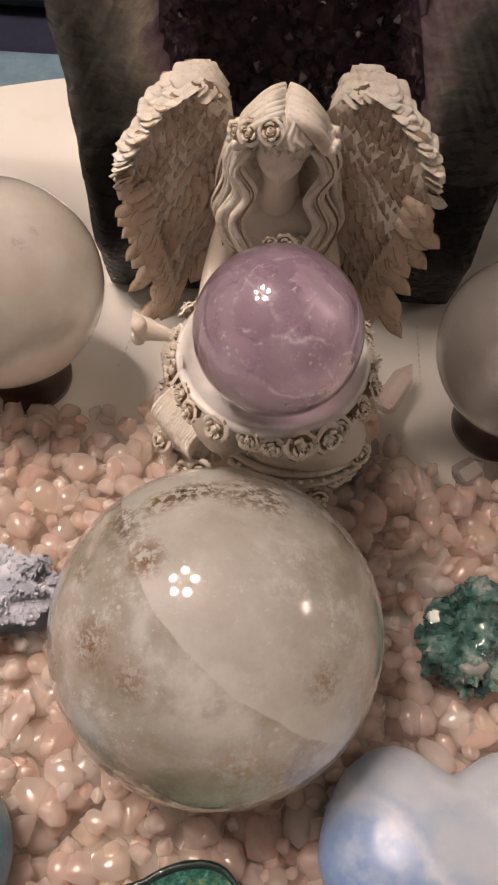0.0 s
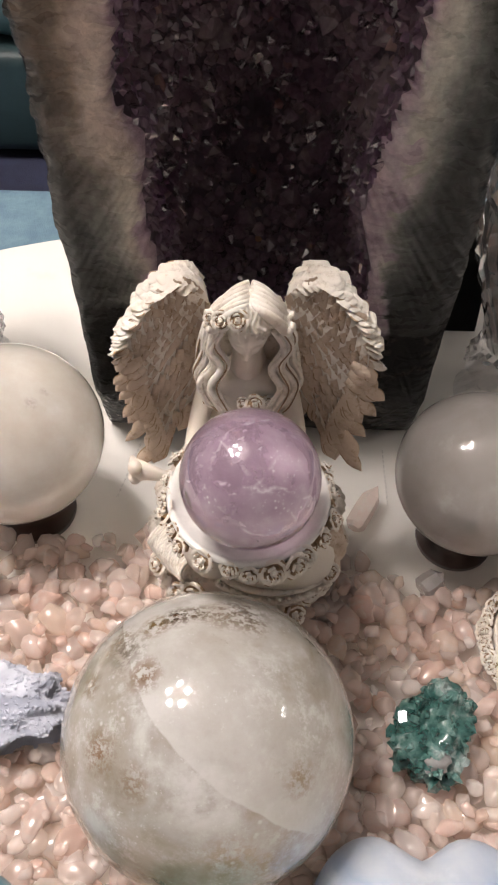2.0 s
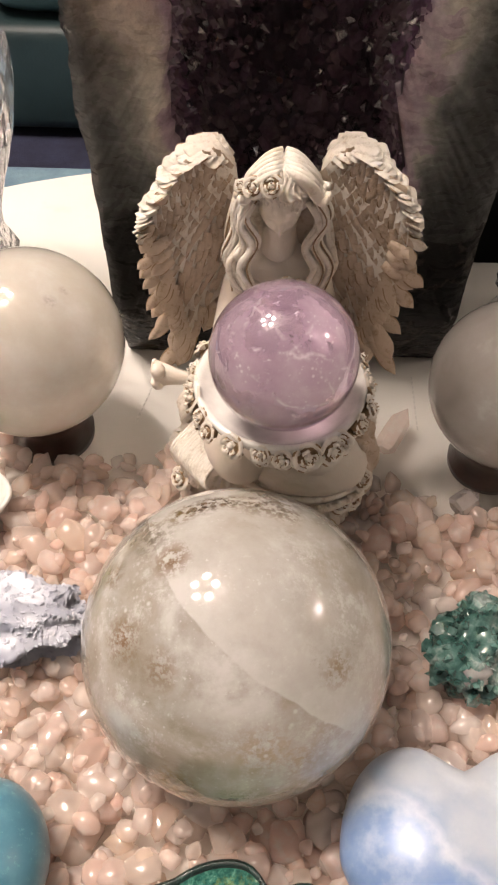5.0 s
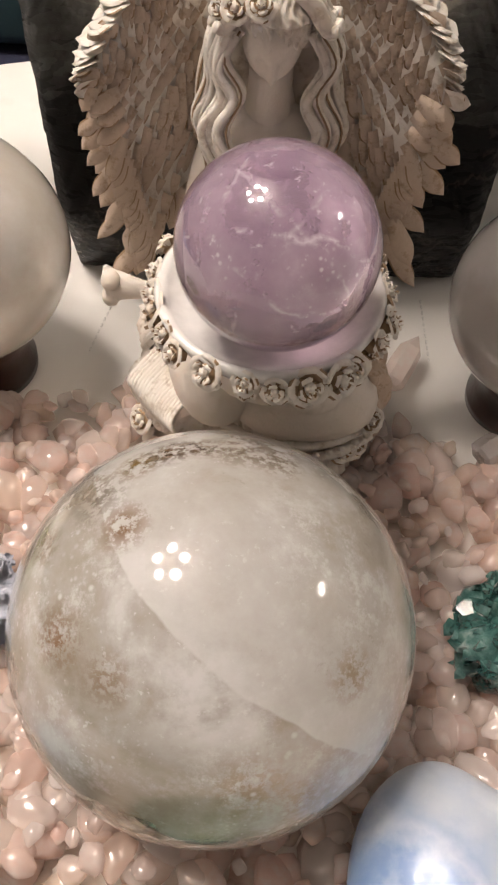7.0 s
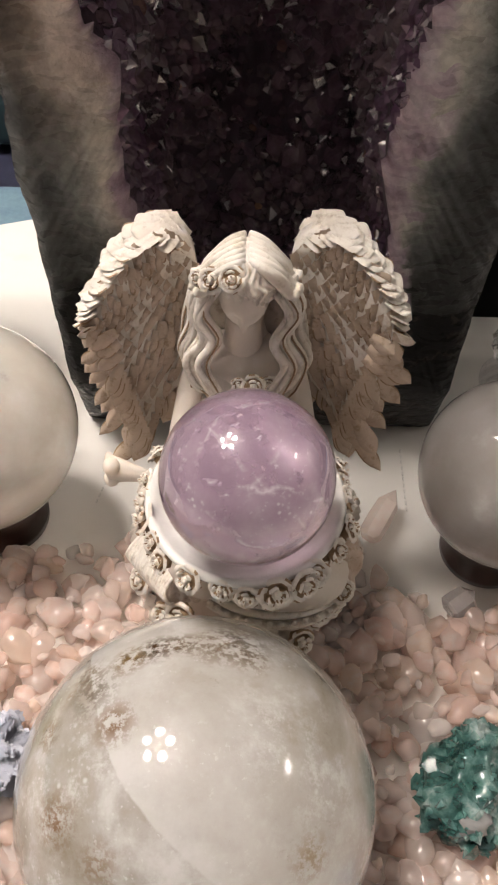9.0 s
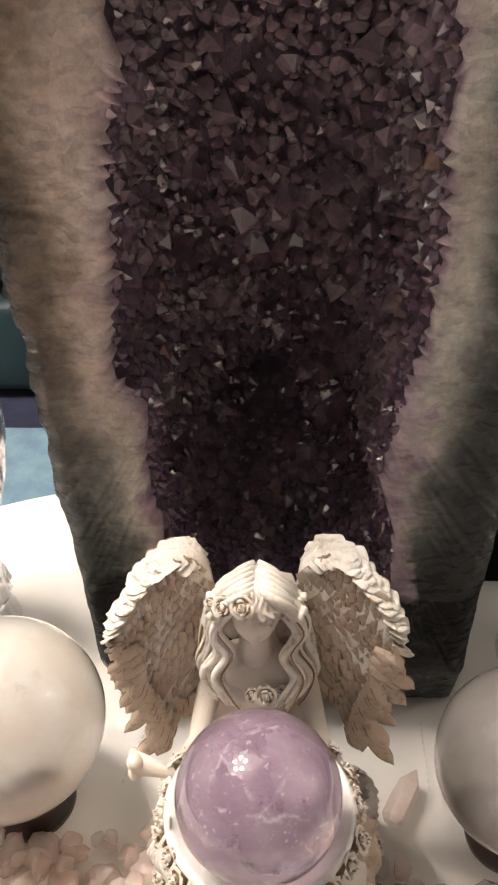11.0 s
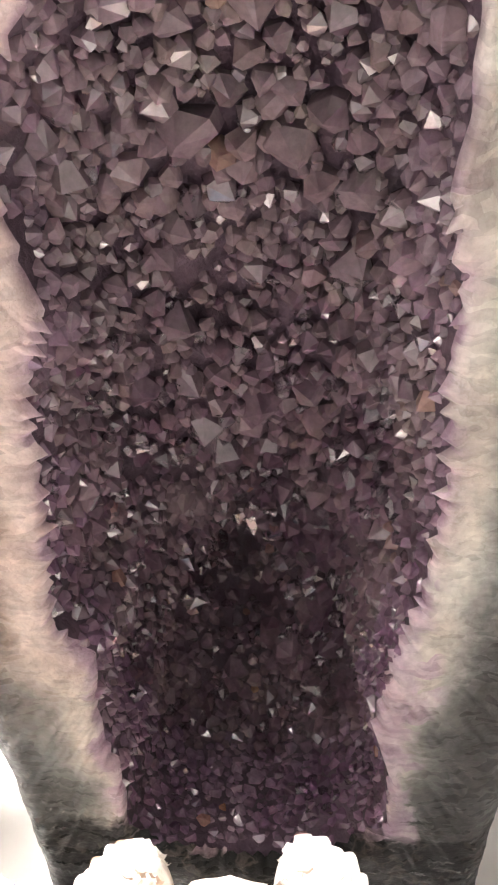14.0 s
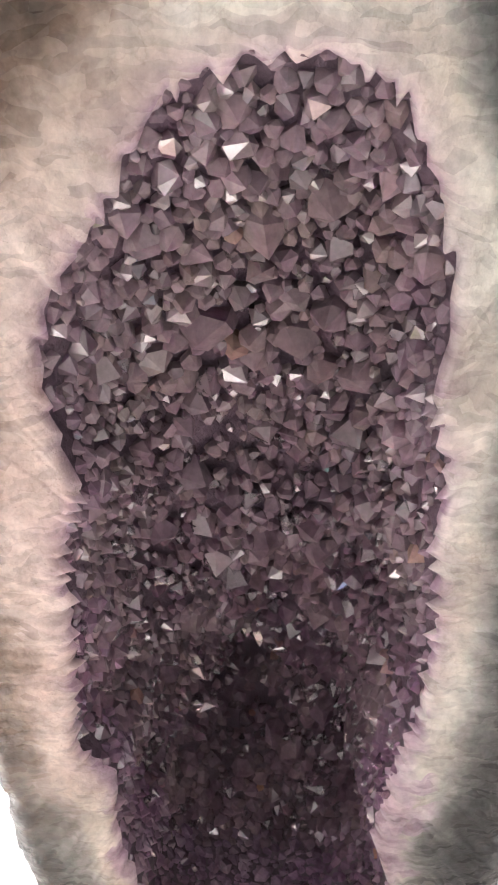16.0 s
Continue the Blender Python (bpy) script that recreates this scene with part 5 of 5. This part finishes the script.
def chip_bed():
    rng = random.Random(3)
    near, rest = [], []
    for layer in range(3):
        step = (0.0086, 0.0092, 0.0098)[layer]
        y = 0.0
        row = 0
        while y < 0.285:
            x = -0.17 + (row % 2) * step / 2
            while x < 0.2:
                px, py = x + rng.uniform(-0.38, 0.38) * step, y + rng.uniform(-0.38, 0.38) * step
                back = 0.258 + 0.006 * math.sin(px * 40) + (0.024 if -0.1 < px < -0.012 else 0.0) - 0.005 * layer
                keep = py < back - (0.01 if rng.random() < 0.5 else 0) and rng.random() < (1.0, 0.9, 0.6)[layer]
                size = rng.choice((0.0036, 0.0044, 0.0051, 0.0059, 0.0068, 0.0084)) * (1.05, 1.0, 0.62)[layer]
                pz = TABLE + 0.0055 + (0.0, 0.006, 0.0085)[layer] * max(0.0, min(1.0, (0.285 - py) / 0.05)) + rng.uniform(-0.0008, 0.0016)
                if (Vector((px, py, pz)) - Vector((0.0057, 0.1665, 0.0392))).length < 0.0481 + size * 0.35:
                    keep = False
                if math.hypot(px - 0.008, py - 0.063) < 0.044 and layer or math.hypot((px - 0.169) / 0.052, (py - 0.212) / 0.04) < 1 or math.hypot(px + 0.121, py - 0.232) < 0.034 and layer or math.hypot(px + 0.078, py - 0.287) < 0.021 or math.hypot(px - 0.0155, py - 0.266) < 0.036:
                    keep = False
                x += step
                if not keep:
                    continue
                item = (rng.randrange(12), chip_pose(rng, px, py, pz, size, 0.45 if layer else 0.25))
                if layer == 1 and -0.1 < px < 0.125 and py > 0.09 and len(near) < 290 and rng.random() < 0.4:
                    near.append(item)
                else:
                    rest.append(item)
            y += step * 0.87
            row += 1
    root = tagged(joined("rose_quartz_chips", CHIPS, rest, [M["rose"]], smooth=True), "bed of tumbled pale pink rose quartz chips on the table", "chips", kind="stuff")
    for k, m in near:
        ob = new("chip", CLEAR_CHIPS[k])
        ob.parent = root
        ob.matrix_local = m


# ---- loose stones and dishes ----
def cluster(name, at, size, material, count, length, label, category, seed, extra=None, sides=4):
    """A lump of rock bristling with small crystals."""
    rng = random.Random(seed)
    root = thing(name, None, None, label, category, at=at)
    bm = bmesh.new()
    blob(bm, (0, 0, 0), size, 4, lump=0.45, freq=2.2, seed=seed)
    part("matrix", bm, material, root)
    bm = bmesh.new()
    shapes = [mesh_of("point", crystal_bm(rng, sides), material, False) for _ in range(6)]
    poses = []
    for i in range(count):
        d = Vector((rng.gauss(0, 1), rng.gauss(0, 1), rng.gauss(0.25, 0.8))).normalized()
        k = 1 + 0.45 * noise.noise(d * 2.2 + Vector((seed * 3.7, seed * 1.3, seed * 0.7)))
        q = Vector((d.x * size[0], d.y * size[1], d.z * size[2])) * k
        s = length * rng.uniform(0.5, 1.2)
        nrm = (d + Vector((rng.gauss(0, 0.5), rng.gauss(0, 0.5), rng.gauss(0, 0.5)))).normalized()
        poses.append((rng.randrange(6), Matrix.Translation(q) @ to_axis(nrm, rng.uniform(0, 6)).to_4x4() @ Matrix.Diagonal((s * 0.9, s * 0.9, s, 1))))
    bm.free()
    tagged(joined("crystals", shapes, poses, [material], root), kind="stuff")
    if extra:
        bm = bmesh.new()
        blob(bm, extra[0], extra[1], 3, lump=0.5, freq=1.5, seed=4)
        part("white_crystal", bm, M["clear"], root, "cloudy white crystal on the lump")
    return root


def crystal_point(name, a, b, radius, material, label):
    """A six-sided quartz point lying from a to b."""
    a, b = Vector(a), Vector(b)
    d = b - a
    rot = to_axis(d).to_4x4()
    bm = bmesh.new()
    prof = [(0.7, 0.0), (1.0, 0.08), (1.02, 0.4), (0.92, 0.72), (0.04, 1.0)]
    rings = [[bm.verts.new((Matrix.Translation(a) @ rot) @ Vector((radius * r * math.cos(1.047 * i + 0.3), radius * r * math.sin(1.047 * i + 0.3) * 0.85, d.length * z))) for i in range(6)] for r, z in prof]
    for p, q in zip(rings, rings[1:]):
        for i in range(6):
            bm.faces.new((p[i], p[(i + 1) % 6], q[(i + 1) % 6], q[i]))
    bm.faces.new(rings[0][::-1])
    bm.faces.new(rings[-1])
    thing(name, bm, material, label, "crystal", smooth=False)


cluster("green_crystal_cluster", (0.0868, 0.1805, 0.013), (0.0128, 0.0185, 0.0095), M["fluorite"], 240, 0.0024, "small rough green crystal cluster lying on pink chips", "mineral", 3,
        ((0.003, -0.0125, 0.0045), (0.0055, 0.0045, 0.004))).rotation_euler = (0, 0, -0.4)
cluster("pale_blue_druse", (-0.071, 0.186, 0.012), (0.023, 0.0145, 0.011), M["celestite"], 1300, 0.0009, "pale grey blue crystal druse lying on pink chips", "mineral", 8)
crystal_point("quartz_point", (0.064, 0.275, 0.0), (0.076, 0.296, 0.003), 0.0048, M["rose"], "pale pink quartz point lying on the white table")
crystal_point("clear_crystal", (0.09, 0.243, 0.004), (0.1, 0.25, 0.006), 0.005, M["clear"], "small clear crystal at the edge of the chips")


def heart():
    bm = bmesh.new()
    made = bmesh.ops.create_uvsphere(bm, u_segments=72, v_segments=48, radius=1.0)
    for v in made["verts"]:
        x, y, z = v.co
        wide = 0.0385 * x
        long = 0.031 * y
        notch = 0.0068 * math.exp(-(x / 0.26) ** 2) * max(0, y) ** 0.8 * (1 - 0.55 * abs(z))
        taper = 1 - 0.5 * max(0, -y) ** 1.5
        v.co = Vector((wide * taper, long * (1.18 if y < 0 else 1.0) + 0.012 * abs(x) * max(0, y) - notch, 0.0175 * z * (1 - 0.12 * math.exp(-(x / 0.22) ** 2) * max(0, y))))
    thing("heart_stone", bm, M["calcite"], "polished puffed heart of banded blue calcite", "stone heart", at=(0.0765, 0.1105, 0.0165))


heart()


def egg():
    bm = bmesh.new()
    made = bmesh.ops.create_uvsphere(bm, u_segments=64, v_segments=40, radius=1.0)
    for v in made["verts"]:
        v.co = Vector((0.0205 * v.co.x, 0.023 * v.co.y * (1 + 0.06 * v.co.y), 0.018 * v.co.z))
    thing("teal_palm_stone", bm, M["teal"], "smooth rounded teal blue apatite palm stone", "stone", at=(-0.0675, 0.1055, 0.015))


egg()


def leaf_dish():
    """A scalloped dish in green crackle glaze."""
    root = thing("green_dish", None, None, "scalloped green glazed dish with yellow flecks", "dish", at=(0.008, 0.063, 0.007))
    def edge(k, a, r, z):
        f = 1 + 0.045 * abs(math.sin(4.5 * a + 0.4)) - 0.11 * math.exp(-((a - 1.3) / 0.13) ** 2)
        return r * f, z
    bm = bmesh.new()
    lathe(bm, [(0.0004, -0.002), (0.02, -0.0015), (0.037, 0.001), (0.0425, 0.005)], 120, (0, 0), edge)
    part("bowl", bm, M["glaze"], root)
    bm = bmesh.new()
    lathe(bm, [(0.0425, 0.005), (0.0438, 0.0062), (0.0448, 0.0055), (0.0445, 0.0035), (0.038, -0.001), (0.02, -0.0045), (0.0004, -0.005)], 120, (0, 0), edge)
    part("rim", bm, M["glaze_edge"], root, "dark glossy rim")


leaf_dish()


def white_dish():
    root = thing("white_dish", None, None, "white china dish with a wavy rim holding green chips", "dish", at=(-0.121, 0.232, 0.002))
    def edge(k, a, r, z):
        return r * (1 + 0.13 * math.sin(5 * a + 0.6)), z
    bm = bmesh.new()
    lathe(bm, [(0.0004, 0.0), (0.02, 0.0005), (0.027, 0.004), (0.031, 0.011), (0.0328, 0.012), (0.033, 0.0105), (0.029, 0.003), (0.022, -0.002), (0.0004, -0.003)], 96, (0, 0), edge)
    part("bowl", bm, M["china"], root)
    rng = random.Random(9)
    poses = [(rng.randrange(12), chip_pose(rng, r * math.cos(a), r * math.sin(a), 0.0055 + rng.uniform(0, 0.003), rng.uniform(0.0012, 0.0019), 1.0))
             for r, a in ((0.026 * math.sqrt(rng.random()), rng.uniform(0, 6.28)) for _ in range(620))]
    ob = joined("green_chips", CHIPS, poses, [M["peridot"]], smooth=True)
    ob.location = (-0.121, 0.232, 0.002)
    tagged(ob, "heap of tiny yellow green peridot chips in a dish", "chips", kind="stuff")


white_dish()


def ring_dish():
    bm = bmesh.new()
    n, m = 96, 12
    rings = []
    for i in range(n):
        a = 6.283 * i / n
        wav = 1 + 0.02 * math.sin(10 * a)
        ring = []
        for j in range(m):
            b = 6.283 * j / m
            rr = 0.027 * wav + 0.0026 * math.cos(b)
            ring.append(bm.verts.new((rr * math.cos(a) * 0.95, rr * math.sin(a) * 1.05, 0.0035 * math.sin(b) + 0.0008 * math.sin(8 * a + b))))
        rings.append(ring)
    for i in range(n):
        p, q = rings[i], rings[(i + 1) % n]
        for j in range(m):
            bm.faces.new((p[j], p[(j + 1) % m], q[(j + 1) % m], q[j]))
    thing("oval_ring", bm, [M["resin"]], "cream oval carved ring lying on the pink chips", "ornament", at=(0.1425, 0.136, 0.0085))


ring_dish()


def wing_cradle():
    """A cradle of two folded wings edged with roses, plain rounded shapes lying inside."""
    rng = random.Random(21)
    bm = bmesh.new()
    c = Vector((0.15, 0.212, 0.0))
    def rim(t):
        a = 2.55 + 2.3 * t
        return Vector((c.x + 0.052 * math.cos(a), c.y + 0.036 * math.sin(a), 0.012 + 0.004 * math.sin(3 * t)))
    for k in range(15):
        f = 1 - 0.021 * k
        pts = [Vector((c.x + (rim(j / 23).x - c.x) * f, c.y + (rim(j / 23).y - c.y) * f, 0.0135 - 0.0007 * k + 0.0005 * math.sin(j * 1.3 + k))) for j in range(24)]
        tube(bm, pts, [0.0011 * (0.6 + 0.55 * math.sin(3.14 * (j + 1) / 25)) for j in range(24)], 6, mat=1 if k in (4, 10) else 0)
    for j in range(26):
        p = rim(j / 25)
        d = (p - c).normalized()
        rose(bm, p + d * 0.004 + Vector((0, 0, -0.004)), d + Vector((0, 0, 0.9)), rng.uniform(0.0027, 0.0036), rng, 0.3)
    for j in range(18):
        t = j / 17
        root = Vector((0.134 + 0.05 * t, 0.244 + 0.004 * math.sin(3 * t), 0.018))
        along = Vector((-0.75, -0.45 + 0.3 * rng.random(), 0.1)).normalized()
        for k in range(3):
            across = along.cross(Vector((0, -0.3, 1))).normalized()
            feather(bm, root + Vector((0.004 * k, -0.005 * k, 0.001 * k)), along, across, across.cross(along), 0.013, 0.0045, rng)
    tube(bm, spline([(0.104, 0.234, 0.008), (0.125, 0.246, 0.014), (0.16, 0.25, 0.018), (0.2, 0.246, 0.016)], 16), [0.0035] * 16, 8)
    blob(bm, (0.15, 0.215, -0.001), (0.048, 0.032, 0.006), 3, mat=2)
    blob(bm, (0.131, 0.221, 0.011), (0.0085, 0.009, 0.008), 3, mat=2)
    blob(bm, (0.143, 0.214, 0.009), (0.012, 0.009, 0.0075), 3, lump=0.15, mat=2)
    blob(bm, (0.156, 0.205, 0.009), (0.01, 0.008, 0.007), 3, lump=0.15, seed=3, mat=2)
    for i in range(26):
        a = rng.uniform(2.9, 5.2)
        f = rng.uniform(0.35, 0.68)
        p = Vector((c.x + 0.052 * f * math.cos(a), c.y + 0.036 * f * math.sin(a), 0.004))
        blob(bm, p, (rng.uniform(0.003, 0.006), rng.uniform(0.003, 0.005), 0.004), 2, lump=0.3, seed=i, mat=rng.choice((0, 0, 2, 3)))
    for x, y in ((0.136, 0.209), (0.148, 0.196), (0.158, 0.192), (0.128, 0.203), (0.142, 0.19)):
        rose(bm, (x, y, 0.01), (0, -0.3, 1), 0.0035, rng, 0.2)
    for v in bm.verts:
        v.co.x, v.co.y = v.co.x + 0.017, v.co.y + 0.003
    bmesh.ops.recalc_face_normals(bm, faces=bm.faces)
    thing("wing_cradle_figurine", bm, [M["resin"], M["wash"], M["skin"], M["antique"]], "cream resin cradle of folded wings edged with roses", "figurine")


wing_cradle()


# ---- cut glass vases ----
def vase(at, chips, chip_mat, chip_label, chip_name, spin):
    root = thing("glass_vase", None, None, "footed cut glass vase with a scalloped lip", "vase", group="glass vases", at=at)
    def cut(k, a, r, z):
        lip = max(0.0, (z - 0.08) / 0.075)
        wave = abs(math.sin(3.5 * a))
        facet = 0.02 * (1 if (round(a / 6.2832 * 42) + k) % 2 else -1) if 0.004 < z < 0.15 and r > 0.02 else 0
        return r * (1 + facet + 0.09 * lip * wave), z + 0.014 * lip ** 2 * wave
    bm = bmesh.new()
    outer = [(0.0004, 0.0), (0.03, 0.0), (0.032, 0.004), (0.028, 0.012), (0.024, 0.02), (0.028, 0.027), (0.031, 0.033), (0.028, 0.04), (0.0245, 0.048), (0.0245, 0.056), (0.0255, 0.064), (0.0275, 0.072),
             (0.03, 0.08), (0.0325, 0.088), (0.0355, 0.096), (0.038, 0.104), (0.0405, 0.112), (0.0425, 0.12), (0.044, 0.128), (0.045, 0.136), (0.0455, 0.144), (0.0455, 0.15)]
    inner = [(0.0435, 0.151), (0.0425, 0.13), (0.0365, 0.105), (0.0285, 0.082), (0.0235, 0.062), (0.022, 0.054), (0.0004, 0.05)]
    lathe(bm, outer + inner, 42, shape=cut)
    part("body", bm, M["glass"], root, smooth=False)
    root.rotation_euler, root.scale = (0, 0, spin), (0.78, 0.78, 0.78)
    rng = random.Random(int(1000 * abs(at[0])))
    poses = []
    for i in range(chips):
        z = 0.06 + 0.085 * rng.random()
        lim = 0.0165 + 0.019 * (z - 0.055) / 0.075
        r, a = lim * math.sqrt(rng.random()), rng.uniform(0, 6.28)
        poses.append((rng.randrange(12), chip_pose(rng, r * math.cos(a), r * math.sin(a), z, rng.uniform(0.0085, 0.0125), 0.9)))
    ob = joined(chip_name, CHIPS, poses, [chip_mat], smooth=True)
    ob.location, ob.scale = at, (0.78, 0.78, 0.78)
    tagged(ob, chip_label, "chips", kind="stuff")


vase((0.1455, 0.362, TABLE), 150, M["vase_rose"], "tumbled peach pink stones filling a glass vase", "vase_stones", 0.2)
vase((-0.131, 0.375, TABLE), 110, M["amethyst_ball"], "tumbled pale lilac stones filling a glass vase", "vase_stones", 0.9)
chip_bed()
